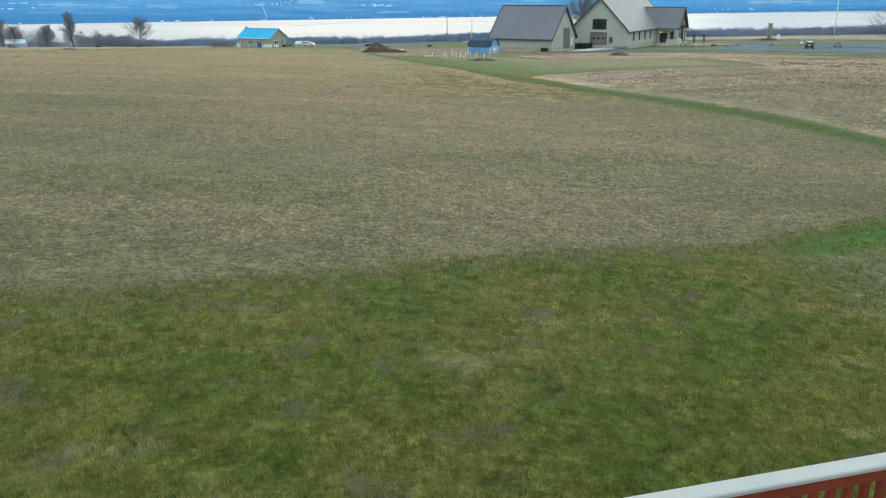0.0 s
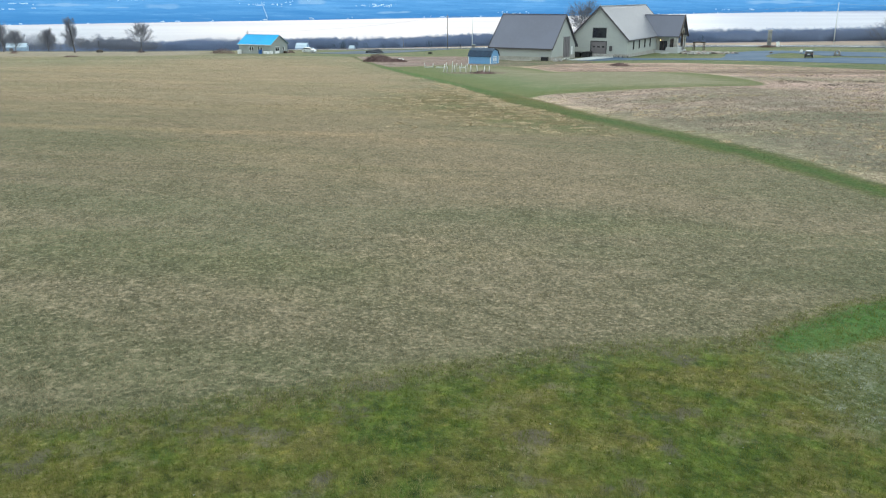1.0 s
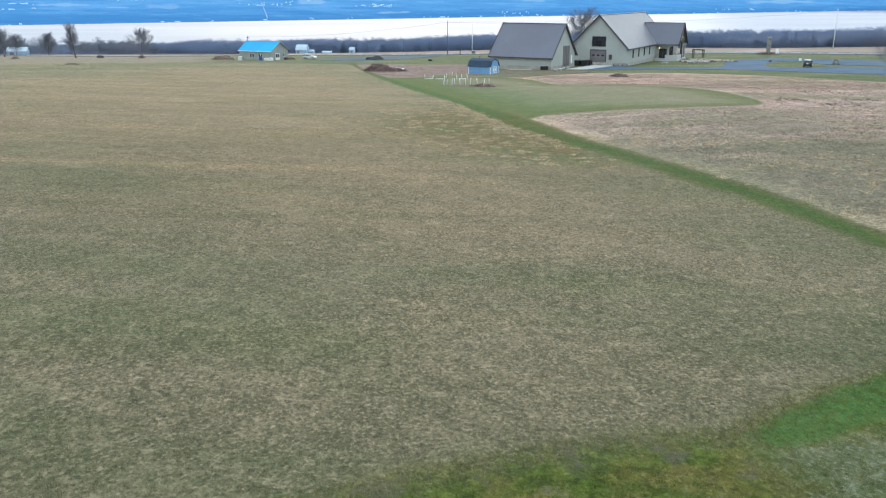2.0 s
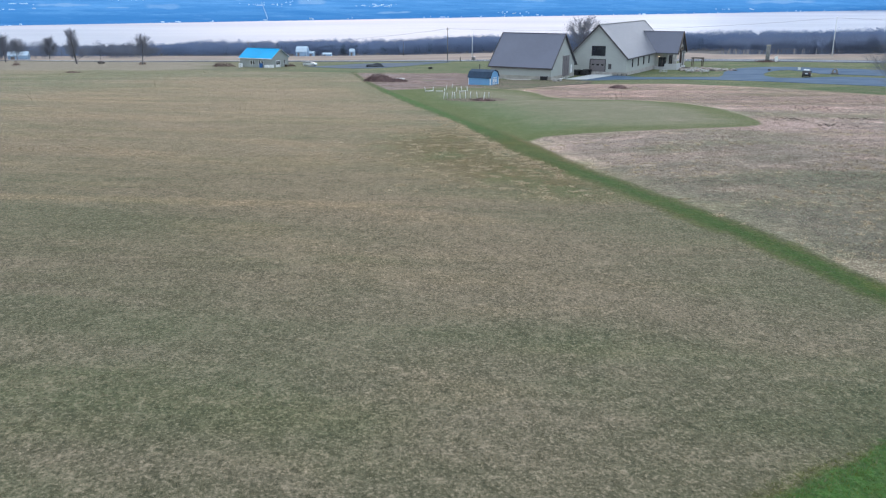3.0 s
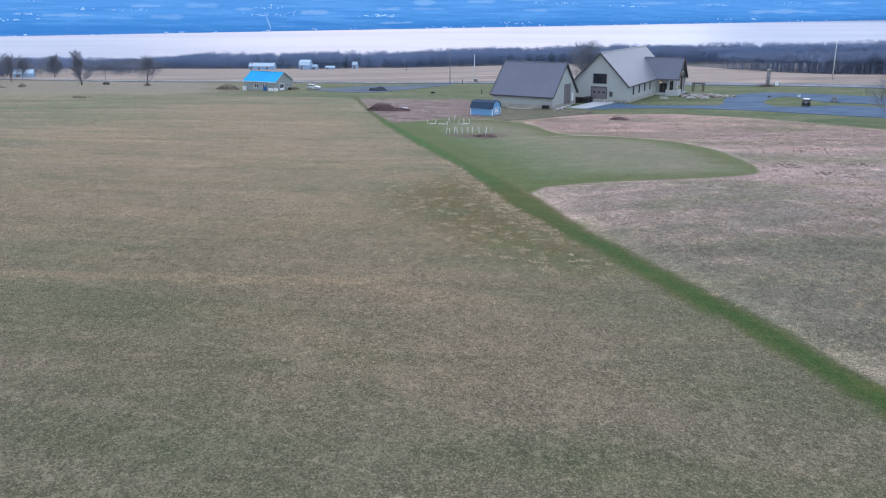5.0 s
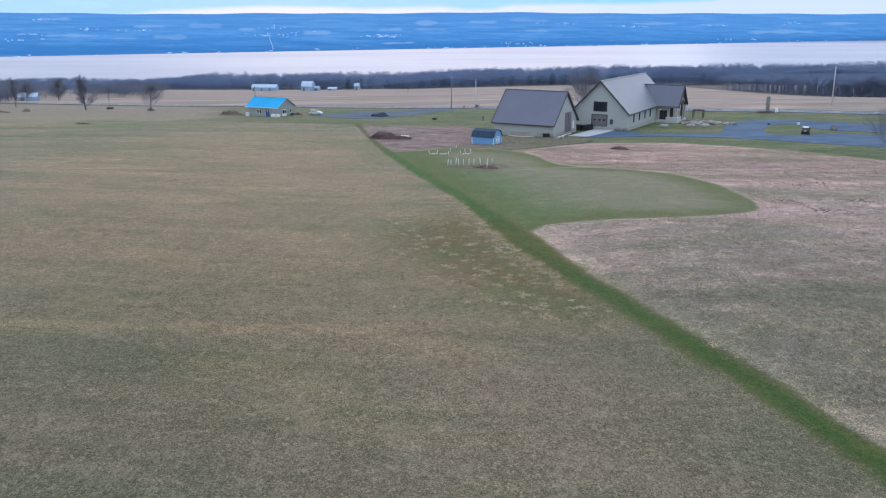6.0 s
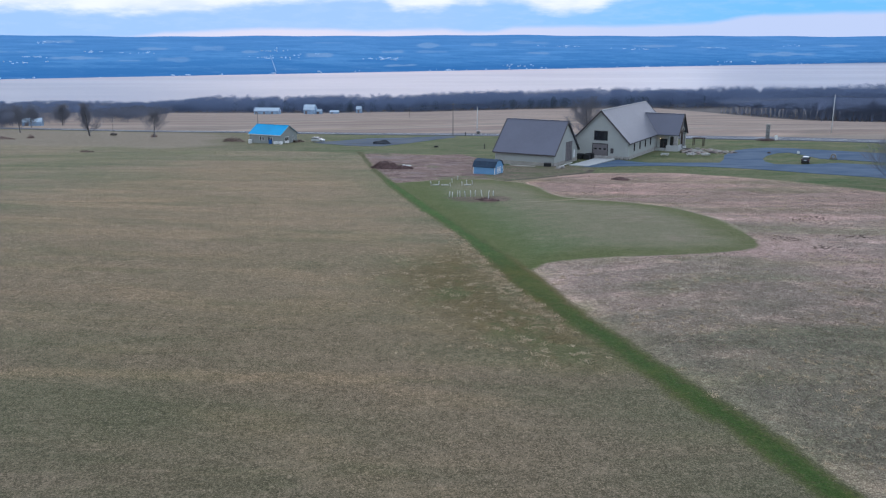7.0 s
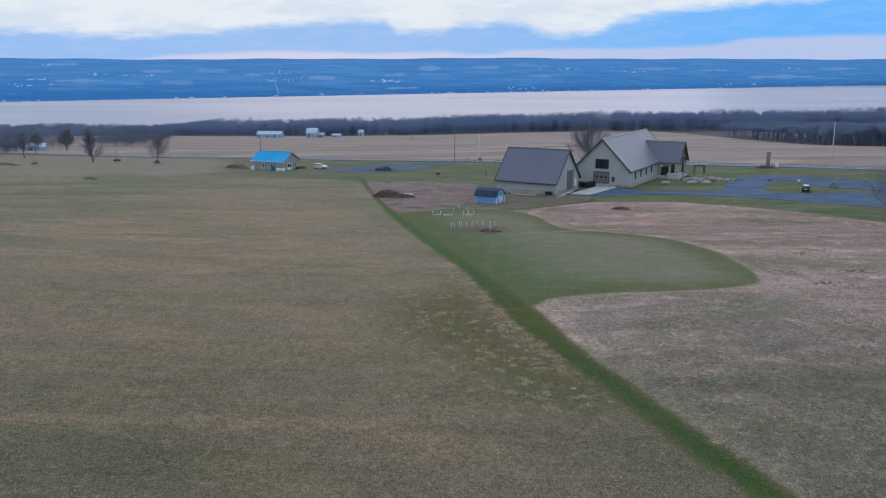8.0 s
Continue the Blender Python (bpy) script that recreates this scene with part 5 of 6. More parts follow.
# ---- vehicles ----
def build_car(name, x, y, rz, paint, label, L=4.7, W=1.85, H=1.70, top=None):
    """A sport utility car, its nose along local +x."""
    ob = thing(name, x, y, rz, label, "car", z=float(land(x, y)) + .1)
    h = W / 2
    low = [(-L / 2, .45), (-L / 2 + .05, .95), (-L / 2 + .12, 1.08), (L * .19, 1.08), (L / 2 - .25, .96), (L / 2 - .02, .72), (L / 2, .40), (L / 2 - .15, .26), (-L / 2 + .15, .28)]
    bm = bmesh.new()
    prism(bm, low, -h, h)
    bmesh.ops.bevel(bm, geom=bm.edges[:], offset=.06, segments=2, affect="EDGES")
    part("body", bm, paint, ob, smooth=False)
    # cabin, narrowing upward
    bm = bmesh.new()
    lo = [(-L / 2 + .02, .98), (L * .20, 1.04)]
    hi = [(-L / 2 + .50, H - .07), (L * .05, H - .07)]
    q = [bm.verts.new(p) for p in ((lo[0][0], -h + .06, lo[0][1]), (lo[1][0], -h + .06, lo[1][1]), (lo[1][0], h - .06, lo[1][1]), (lo[0][0], h - .06, lo[0][1]), (hi[0][0], -h + .22, hi[0][1]), (hi[1][0], -h + .22, hi[1][1]), (hi[1][0], h - .22, hi[1][1]), (hi[0][0], h - .22, hi[0][1]))]
    for f in ((0, 1, 5, 4), (1, 2, 6, 5), (2, 3, 7, 6), (3, 0, 4, 7), (4, 5, 6, 7), (3, 2, 1, 0)):
        bm.faces.new([q[i] for i in f])
    bmesh.ops.bevel(bm, geom=bm.edges[:], offset=.03, segments=1, affect="EDGES")
    part("glass", bm, M_GLASS, ob, "dark car windows")
    bm = bmesh.new()
    box(bm, -L / 2 + .42, -h + .2, H - .10, L * .06, h - .2, H, .03)
    part("roof", bm, top or paint, ob)
    for s in (-1, 1):
        for a, b in ((-.95, -1.15), (.0, -.05)):
            bm = bmesh.new()
            tube(bm, [(a, s * (h - .05), 1.05), (b, s * (h - .21), H - .07)], [.05, .045], 4)
            part("pillar", bm, paint, ob)
    for s in (-1, 1):
        part("headlight", boxed(L / 2 - .22, s * (h - .42) - .16, .68, L / 2 + .0, s * (h - .42) + .16, .86, bevel=.02), M_WHITE, ob)
        part("tail_light", boxed(-L / 2 - .02, s * (h - .12) - .06, .75, -L / 2 + .1, s * (h - .16) + .1, 1.05, bevel=.02), M_REDGLASS, ob)
        part("mirror", boxed(L * .13, s * (h + .08) - .08, 1.05, L * .13 + .12, s * (h + .08) + .08, 1.22, bevel=.03), paint, ob)
    part("bumper", boxed(-L / 2 - .06, -h + .05, .30, -L / 2 + .1, h - .05, .68, bevel=.04), M_BLACK, ob)
    part("plate", boxed(-L / 2 - .03, -.26, .72, -L / 2 + .02, .26, .86), M_WHITE, ob)
    for wx in (-L * .29, L * .31):
        for s in (-1, 1):
            bm = bmesh.new()
            disc(bm, (wx, .33), .34, s * (h - .24), s * (h + .01), "y", 18)
            t = part("wheel", bm, M_TYRE, ob, "black tyre")
            bm = bmesh.new()
            disc(bm, (wx, .33), .21, s * (h + .0), s * (h + .03), "y", 12)
            part("rim", bm, M_RIM, t)
    return ob


build_car("car", -40.0, 270.3, -20, M_SILVER, "silver-white sport utility car on the gravel lot", L=4.3, W=1.75, H=1.55)
build_car("car", 84.6, 193.0, 64, M_CHARCOAL, "dark sport utility car with pale roof on the drive", L=4.1, W=1.72, H=1.58, top=M_WHITECAR)

# ---- poles and wires ----
def utility_pole(x, y, height, mat, label, arm=True, r=.15):
    ob = thing("utility_pole", x, y, -23, label, "pole")
    bm = bmesh.new()
    tube(bm, [(0, 0, -.5), (0, 0, height * .5), (0, 0, height)], [r, r * .85, r * .65], 10)
    part("post", bm, mat, ob, smooth=True)
    if arm:
        part("crossarm", boxed(-.06, -1.0, height - .75, .06, 1.0, height - .62), mat, ob)
        for c in (-.9, 0, .9):
            bm = bmesh.new()
            disc(bm, (0, c), .06, height - .62, height - .42, "z", 8)
            part("insulator", bm, M_PALEPOLE, ob)
    return ob


def wire(ends, sag, label):
    a, b = Vector(ends[0]), Vector(ends[1])
    pts = [tuple(a.lerp(b, t) - Vector((0, 0, sag * 4 * t * (1 - t)))) for t in [i / 16 for i in range(17)]]
    bm = bmesh.new()
    tube(bm, pts, [.022] * 17, 4)
    tagged(part("power_line", bm, M_WIRE), label, "cable")


POLES = [(4.0, 291.8, 11.2, M_POLE, "grey wooden utility pole beside the road", True), (12.5, 294.2, 9.6, M_PALEPOLE, "pale metal pole with a box at its foot", False), (125.5, 269, 12.2, M_PALEPOLE, "pale utility pole before the woods", True), (-75.6, 345, 7.6, M_POLE, "wooden utility pole behind the blue-roofed house", True), (-22.5, 597, 9.0, M_POLE, "wooden utility pole in the far field", False), (232, 215, 12, M_POLE, "wooden utility pole beside the road", True)]
for x, y, h, m, lab, arm in POLES:
    utility_pole(x, y, h, m, lab, arm)
z_of = lambda i: float(land(*POLES[i][:2])) + POLES[i][2] - .45
wire(((POLES[2][0], POLES[2][1], z_of(2)), (POLES[5][0], POLES[5][1], z_of(5))), 1.4, "thin sagging power line")
wire(((4, 291.8, z_of(0)), (125.5, 269, z_of(2))), 1.8, "thin sagging power line")
wire(((-75.6, 345, z_of(3)), (4, 291.8, z_of(0))), 1.4, "thin sagging power line")
box_ob = thing("utility_box", 12.9, 292.6, -23, "grey utility box at the pole's foot", "box")
part("cabinet", boxed(-.55, -.35, -.2, .55, .35, 1.15, bevel=.04), M_POLE, box_ob)
part("lid", boxed(-.6, -.4, 1.15, .6, .4, 1.25, bevel=.02), M_PALEPOLE, box_ob)
for x, y in ((12.2, 237.4), (8.2, 287)):
    p = thing("marker_post", x, y, 0, "short dark wooden marker post in the grass", "post", "marker posts")
    part("post", boxed(-.12, -.12, -.3, .12, .12, 1.35, bevel=.03), M_TRIM, p)
    part("cap", boxed(-.15, -.15, 1.35, .15, .15, 1.42, bevel=.02), M_POLE, p)

# ---- stone gate pillar, sign, ring of stone ----
def build_pillar():
    ob = thing("gate_pillar", 96.9, 248.2, -23, "tall grey stone pillar with planted base", "pillar")
    rng = random.Random(4)
    core = bmesh.new()
    box(core, -.46, -.46, -.3, .46, .46, 4.6)
    part("core", core, M_RINGSTONE, ob)
    z = 0
    while z < 4.5:
        h = rng.uniform(.3, .5)
        for side in range(4):
            a = -.54
            while a < .48:
                wdt = rng.uniform(.35, .6)
                e = min(a + wdt, .54)
                d = .48 + rng.uniform(.02, .10)
                bm = bmesh.new()
                box(bm, a + .02, -d, z + .02, e - .02, -.38, min(z + h, 4.6) - .02, .03)
                bmesh.ops.rotate(bm, verts=bm.verts, matrix=Matrix.Rotation(side * math.pi / 2, 3, "Z"))
                part("stone", bm, M_PILLAR, ob)
                a = e
        z += h
    part("cap", boxed(-.66, -.66, 4.6, .66, .66, 4.85, bevel=.05), M_BASE, ob)
    sh = thing("shrub", 96.3, 247.2, 0, "low dark leafless shrubs at the pillar's foot", "shrub")
    bm = bmesh.new()
    for i in range(260):
        a, r = rng.uniform(0, 6.28), rng.uniform(.2, 2.4)
        p = Vector((r * math.cos(a) * 1.3, r * math.sin(a) * .6, 0))
        q = p + Vector((rng.gauss(0, .3), rng.gauss(0, .3), rng.uniform(.3, .8)))
        tube(bm, [tuple(p), tuple(q)], [.035, .015], 3, cap=False)
    part("brushwood", bm, M_BRUSH, sh)
    sg = thing("sign_board", 99.3, 247.2, 20, "small white sign board leaning beside the pillar", "sign")
    bm = bmesh.new()
    box(bm, -.55, -.05, .1, .55, .05, 1.6, .02)
    bmesh.ops.rotate(bm, verts=bm.verts, matrix=Matrix.Rotation(radians(-14), 3, "Y"))
    part("board", bm, M_WHITE, sg)
    part("foot", boxed(-.5, -.3, -.2, .6, .3, .12), M_DARKSTONE, sg)


build_pillar()


def build_stone_ring():
    ob = thing("stone_ring", 94.4, 200.2, -35, "upright grey millstone ring on the grass", "sculpture")
    bm = bmesh.new()
    n = 22
    prof = [(.28, -.14), (.33, -.17), (.63, -.17), (.68, -.12), (.68, .12), (.63, .17), (.33, .17), (.28, .14)]
    rings = [[bm.verts.new((r * math.cos(a), d, .67 + r * math.sin(a) * 1.05)) for r, d in prof] for a in [2 * math.pi * i / n for i in range(n)]]
    for i in range(n):
        for j in range(len(prof)):
            bm.faces.new((rings[i][j], rings[(i + 1) % n][j], rings[(i + 1) % n][(j + 1) % len(prof)], rings[i][(j + 1) % len(prof)]))
    part("wheel", bm, M_RINGSTONE, ob, smooth=True)
    for s in (-1, 1):
        bm = bmesh.new()
        lump(bm, s * .6, .1, .08, .35, .4, .28, s + 3)
        part("footstone", bm, M_DARKSTONE, ob)


build_stone_ring()
sg = thing("sign_board", 89.3, 208.2, -20, "small white sign on a post by the drive", "sign")
part("post", boxed(-.05, .03, -.2, .05, .1, 1.0), M_POLE, sg)
part("board", boxed(-.3, -.03, .55, .3, .03, 1.15, bevel=.01), M_WHITE, sg)
lp = thing("marker_stone", 84.4, 214.3, 0, "dark low stone on the grass island", "stone")
bm = bmesh.new()
lump(bm, 0, 0, .15, .5, .35, .35, 9)
part("rock", bm, M_DARKSTONE, lp)

# ---- patio: boulders, tables, pergola ----
def build_patio():
    """Rows of long quarry stones round a half-built patio."""
    rng = random.Random(11)
    for i in range(140):
        t = rng.random()
        row = rng.choice([0, 1, 1, 2, 2, 3, 3, 4])
        x = 63.0 + 1.0 * (row < 2) + (12.5 - .4 * row) * t
        y = 213.2 + 3.2 * row + 2.2 * t + rng.gauss(0, .8)
        b = thing("boulder", x, y, rng.gauss(-25, 35), "long pale quarry stone in the patio edging", "boulder", "patio stones")
        bm = bmesh.new()
        sx = rng.uniform(.25, .8)
        lump(bm, 0, 0, sx * .2, sx, sx * rng.uniform(.3, .55), sx * rng.uniform(.25, .42), i + 20, .4, 2)
        part("rock", bm, rng.choice([M_STONE, M_PINKSTONE, M_PINKSTONE, M_BASE, M_DARKSTONE]), b)


def picnic_table(x, y, rz, label):
    ob = thing("picnic_table", x, y, rz, label, "table", "picnic tables")
    for k in range(4):
        part("plank", boxed(-1.0, -.38 + k * .2, .70, 1.0, -.20 + k * .2, .76), M_CONCRETE, ob)
    for s in (-1, 1):
        part("bench", boxed(-1.0, s * .75 - .15, .42, 1.0, s * .75 + .15, .48), M_CONCRETE, ob)
        bm = bmesh.new()
        box(bm, s * .7 - .05, -.8, .36, s * .7 + .05, .8, .42)
        for q in (-1, 1):
            tube(bm, [(s * .7, q * .75, -.05), (s * .7, q * .25, .70)], [.05, .05], 4)
        part("leg", bm, M_OLDWOOD, ob)


build_patio()
picnic_table(56.6, 211.0, -20, "pale picnic table on the grass by the hall")
picnic_table(66.6, 209.6, -28, "pale picnic table before the patio stones")
picnic_table(63.0, 210.6, -10, "pale picnic table before the patio stones")
pg = thing("pergola", 72.6, 235.6, -29, "dark timber pergola frame behind the patio", "pergola")
for px_ in (-1.35, 1.35):
    for py_ in (-.9, .9):
        part("post", boxed(px_ - .1, py_ - .1, -.3, px_ + .1, py_ + .1, 2.1), M_TIMBER, pg)
for py_ in (-.9, .9):
    part("beam", boxed(-1.6, py_ - .06, 2.1, 1.6, py_ + .06, 2.26), M_TIMBER, pg)
for k in range(5):
    part("rafter", boxed(-1.4 + k * .68, -1.2, 2.26, -1.32 + k * .68, 1.2, 2.36), M_TIMBER, pg)

# ---- yard things by the barn ----
def dumpster(x, y, rz):
    ob = thing("dumpster", x, y, rz, "black steel waste container between barn and hall", "dumpster", "waste containers")
    bm = bmesh.new()
    prism(bm, [(-.75, .15), (.75, .15), (.85, 1.15), (-.65, 1.3)], -.85, .85)
    part("bin", bm, M_BLACK, ob)
    part("lid", boxed(-.7, -.88, 1.28, .86, .88, 1.36, bevel=.02), M_BLACK, ob)
    for sx in (-.6, .6):
        for sy in (-.7, .7):
            bm = bmesh.new()
            disc(bm, (sx, .08), .09, sy - .04, sy + .04, "y", 10)
            part("caster", bm, M_TYRE, ob)


dumpster(34.2, 206.6, -29)
dumpster(36.0, 205.6, -29)
dumpster(36.9, 206.9, -25)
pl = thing("pallet_crate", 24.3, 191.0, -23, "dark crate against the barn's footing", "crate")
part("crate", boxed(-.75, -.45, -.15, .75, .45, .75, bevel=.03), M_BLACK, pl)
part("lid", boxed(-.8, -.5, .75, .8, .5, .83), M_TRIM, pl)
for i, (x, y) in enumerate(((26.2, 186.6), (27.3, 187.4), (29.6, 194.6))):
    b = thing("boulder", x, y, 40 * i, "pale rock beside the barn corner", "boulder", "barn rocks")
    bm = bmesh.new()
    lump(bm, 0, 0, .22, .55, .4, .42, i + 70, .35, 2)
    part("rock", bm, M_STONE, b)
for i in range(5):
    b = thing("timber_plank", 17.0 + i * .75, 192.8 - i * .45 + (i % 2) * .5, -23 + (i * 37) % 30 - 15, "weathered plank lying in the weeds by the barn", "plank", "loose planks")
    part("board", boxed(-1.4, -.16, .05, 1.4, .16, .16, bevel=.01), M_PALEWOOD, b)
dp = thing("drain_pipe", 27.0, 189.8, math.degrees(math.atan2(6.6, 3.8)), "white drain pipe lying along the barn's gable", "pipe")
bm = bmesh.new()
tube(bm, [(0, 0, .12), (3.8, .05, .14), (7.6, -.05, .16)], [.11, .11, .11], 8)
part("pipe", bm, M_TUBE, dp, smooth=True)
bm = bmesh.new()
tube(bm, [(-.1, 0, .05), (.1, 0, .2)], [.14, .14], 8)
part("elbow", bm, M_TUBE, dp, smooth=True)
for i, x in enumerate((3.1, 4.3)):
    ob = thing("bench", 43.2 + i * 1.9, 204.2 - i * 1.15, -29, "low dark bench against the hall's gable wall", "bench", "gable benches")
    part("seat", boxed(-.75, -.2, .42, .75, .2, .5), M_OLDWOOD, ob)
    for s in (-.6, .6):
        part("leg", boxed(s - .06, -.18, -.1, s + .06, .18, .42), M_TRIM, ob)

# ---- things round the blue-roofed house ----
def yard_box(name, x, y, rz, w, d, h, mat, label, cat):
    ob = thing(name, x, y, rz, label, cat)
    part("body", boxed(-w / 2, -d / 2, -.2, w / 2, d / 2, h, bevel=.04), mat, ob)
    part("lid", boxed(-w / 2 - .03, -d / 2 - .03, h, w / 2 + .03, d / 2 + .03, h + .08, bevel=.02), mat, ob)


yard_box("white_tank", -61.6, 268.6, -26, 1.0, .8, 1.15, M_WHITE, "white box-shaped tank against the house", "tank")
yard_box("rain_barrel", -54.4, 264.9, -26, .8, .8, 1.2, M_BLUEPLASTIC, "blue plastic barrel against the house", "barrel")
yard_box("cooler", -52.3, 263.6, -26, 1.5, .9, .7, M_WHITE, "white chest cooler beside the house wall", "cooler")
yard_box("cooler", -50.6, 262.6, -20, .9, .8, .8, M_WHITE, "white chest cooler beside the house wall", "cooler")
yard_box("planter", -47.6, 270.6, 60, .8, .8, .6, M_TIMBER, "brown planter by the white door", "planter")


def brush_heap(name, x, y, rx, ry, h, n, seed, mat, label, core=True):
    ob = thing(name, x, y, -20, label, "brush pile")
    rng = random.Random(seed)
    bm = bmesh.new()
    for i in range(n):
        a, r = rng.uniform(0, 6.28), rng.random() ** .5
        p = Vector((rx * r * math.cos(a), ry * r * math.sin(a), 0))
        p.z = h * (1 - r * r) * rng.uniform(.2, 1)
        d = Vector((rng.gauss(0, 1), rng.gauss(0, 1), rng.gauss(.25, .3))).normalized() * rng.uniform(.4, 1.3)
        tube(bm, [tuple(p - d * .5), tuple(p + Vector((0, 0, .06))), tuple(p + d * .5)], [.03, .03, .012], 3, cap=False)
    tagged(part("brushwood", bm, mat, ob), kind="stuff")
    if core:
        bm = bmesh.new()
        lump(bm, 0, 0, 0, rx * .85, ry * .85, h * .75, seed, .3, 3)
        part("heap", bm, mat, ob, smooth=True)
    return ob


brush_heap("brush_pile", -12.6, 188.3, 3.6, 2.2, 1.7, 1000, 1, M_BRUSH, "reddish-brown heap of cut brush on bare soil", core=False)
brush_heap("brush_pile", -8.6, 187.6, 2.2, 1.4, .7, 520, 2, M_BRUSH, "low end of a reddish-brown brush heap", core=False)
brush_heap("brush_pile", 35.9, 166.3, 1.9, .9, .6, 200, 3, M_BRUSH, "dark flattened brush heap in the weeds")
brush_heap("brush_pile", 7.6, 137.6, 2.0, .8, .35, 200, 4, M_BRUSH, "low brown brush at the tree guards")
brush_heap("brush_pile", -68.6, 275.5, 4.4, 1.6, 1.7, 420, 5, M_BRUSH, "grey-brown brush and fencing beside the house", core=False)
brush_heap("brush_pile", -46.2, 272.5, 1.2, .9, .9, 110, 6, M_BRUSH, "small leafless bushes by the house corner", core=False)
for i, (x, y, rx, n) in enumerate(((41.5, 98.9, 2.0, 16), (44.9, 93.0, 2.8, 18), (50.7, 101.0, 2.2, 16), (52.0, 114.2, 1.2, 8), (48.7, 112.0, 1.0, 7))):
    tagged(brush_heap("bramble", x, y, rx, 1.2, .14, n, 60 + i, M_BRAMBLE, "dark arching bramble stems among dry weeds", core=False), category="bramble")
tp = thing("tarpaulin", -8.0, 189.4, -15, "crumpled white sheet on the brush heap", "tarpaulin", z=float(land(-8, 189.4)) + .35)
bm = bmesh.new()
lump(bm, 0, 0, .1, .9, .45, .2, 5, .6, 3)
part("sheet", bm, M_WHITE, tp, smooth=True)
gp = thing("gravel_pile", -18.4, 260.4, -20, "dark grey heap of gravel on the lot", "gravel pile")
bm = bmesh.new()
lump(bm, 0, 0, -.1, 3.1, 2.2, 1.15, 8, .4, 4)
part("heap", bm, M_GRAVEL, gp, smooth=True)
bb = thing("black_box", -1.6, 244.6, -20, "low black box lying in the grass", "box")
part("body", boxed(-.55, -.35, -.1, .55, .35, .38, bevel=.05), M_BLACK, bb)
part("lid", boxed(-.5, -.3, .38, .5, .3, .46, bevel=.03), M_BLACK, bb)

# ---- tree guards: white tubes in the young planting ----
def tree_guard(x, y, h, tilt, az):
    ob = thing("tree_guard", x, y, az, "white plastic tree guard standing in the grass", "tree guard", "tree guards")
    bm = bmesh.new()
    top = (math.sin(tilt) * h, 0, h)
    tube(bm, [(0, 0, -.1), (top[0] * .5, 0, h * .5), top], [.058, .058, .058], 10)
    part("sleeve", bm, M_TUBE, ob, smooth=True)
    bm = bmesh.new()
    tube(bm, [(.1, .03, -.2), (.1 + top[0], .03, h * .9)], [.02, .02], 5)
    part("stake", bm, M_OLDWOOD, ob)


rng = random.Random(3)
for i, x in enumerate((1.2, 1.8, 2.6, 3.1, 4.0, 4.9, 5.7, 6.9, 8.0, 8.9)):
    tree_guard(x, 140.6 + .26 * x + rng.gauss(0, .25), rng.uniform(.95, 1.15), rng.gauss(.04, .10), rng.uniform(-40, 40))
tree_guard(7.6, 137.4, .9, .25, 0)
for x, y in ((-2.0, 156.8), (-.6, 157.6), (1.6, 155.6), (2.0, 161.8), (3.1, 166.1), (3.8, 157.2), (5.9, 158.6), (4.8, 159.2)):
    tree_guard(x, y, rng.uniform(.65, .9), rng.gauss(0, .15), rng.uniform(-60, 60))
for i, (x, y, rz) in enumerate(((-1.2, 157.3, 20), (4.9, 157.6, 12), (.6, 157, -8))):
    b = thing("tree_guard", x, y, rz, "white plastic tree guard lying in the grass", "tree guard", "tree guards")
    bm = bmesh.new()
    tube(bm, [(-.7, 0, .1), (.7, 0, .12)], [.08, .08], 8)
    part("sleeve", bm, M_TUBE, b, smooth=True)

# ---- deck railing below the take-off point ----
def build_railing():
    ob = thing("deck_railing", .81, 5.12, math.degrees(math.atan2(.46, 1.69)), "red-stained deck railing with white top board", "railing", z=float(turf_z(.81, 5.12)))
    top = 1.6 - ob.location.z
    x0, x1 = -.6, 5.4
    bm = bmesh.new()
    box(bm, x0, -.125, top - .035, x1, .0, top, .008)
    part("top_board", bm, M_RAILWHITE, ob, "white-painted top board")
    part("rail", boxed(x0, -.105, top - .115, x1, -.06, top - .036, bevel=.005), M_RED, ob, "red-stained rail")
    part("rail", boxed(x0, -.105, top - .92, x1, -.06, top - .82, bevel=.005), M_RED, ob, "red-stained rail")
    for k in range(47):
        x = x0 + .2 + k * .118
        part("baluster", boxed(x - .02, -.06, top - .95, x + .02, -.02, top - .10), M_RED, ob)
    for x in (x0 + .05, x0 + 2.9, x1 - .05):
        part("post", boxed(x - .05, -.155, -.5, x + .05, -.105, top - .041), M_RED, ob)


build_railing()

# ---- single trees ----
bare_tree("tree", -133.4, 316.7, 13.5, 3.4, 5, "tall bare tree with upswept crown at the field's edge", .36, .10, fine=22)
bare_tree("tree", -105.0, 305.0, 10.2, 5.0, 8, "small wide bare tree at the field's edge", .22, .22, fine=12, steep=.35)
bare_tree("tree", -172.4, 342.2, 10.5, 5.2, 12, "bare spreading tree by the farmhouse", .26, .2)
bare_tree("tree", -192.2, 425, 10.0, 5.6, 15, "dense round bare tree in the hedgerow", .24, .1, fine=24)
bare_tree("tree", -192, 392, 9.0, 4.5, 19, "small bare tree before the farmhouse", .2, .12)
bare_tree("tree", 42.4, 246, 12.8, 7.4, 27, "broad bare tree behind the barn", .30, .26, fine=24, steep=.12)
bare_tree("tree", 84.3, 152, 8.6, 6.6, 31, "low wide bare tree in the dry weeds", .26, .12)
brush_heap("shrub", -105.4, 306.2, 1.3, .9, 1.3, 130, 41, M_BRUSH, "brown shrub at the foot of a bare tree", core=False)
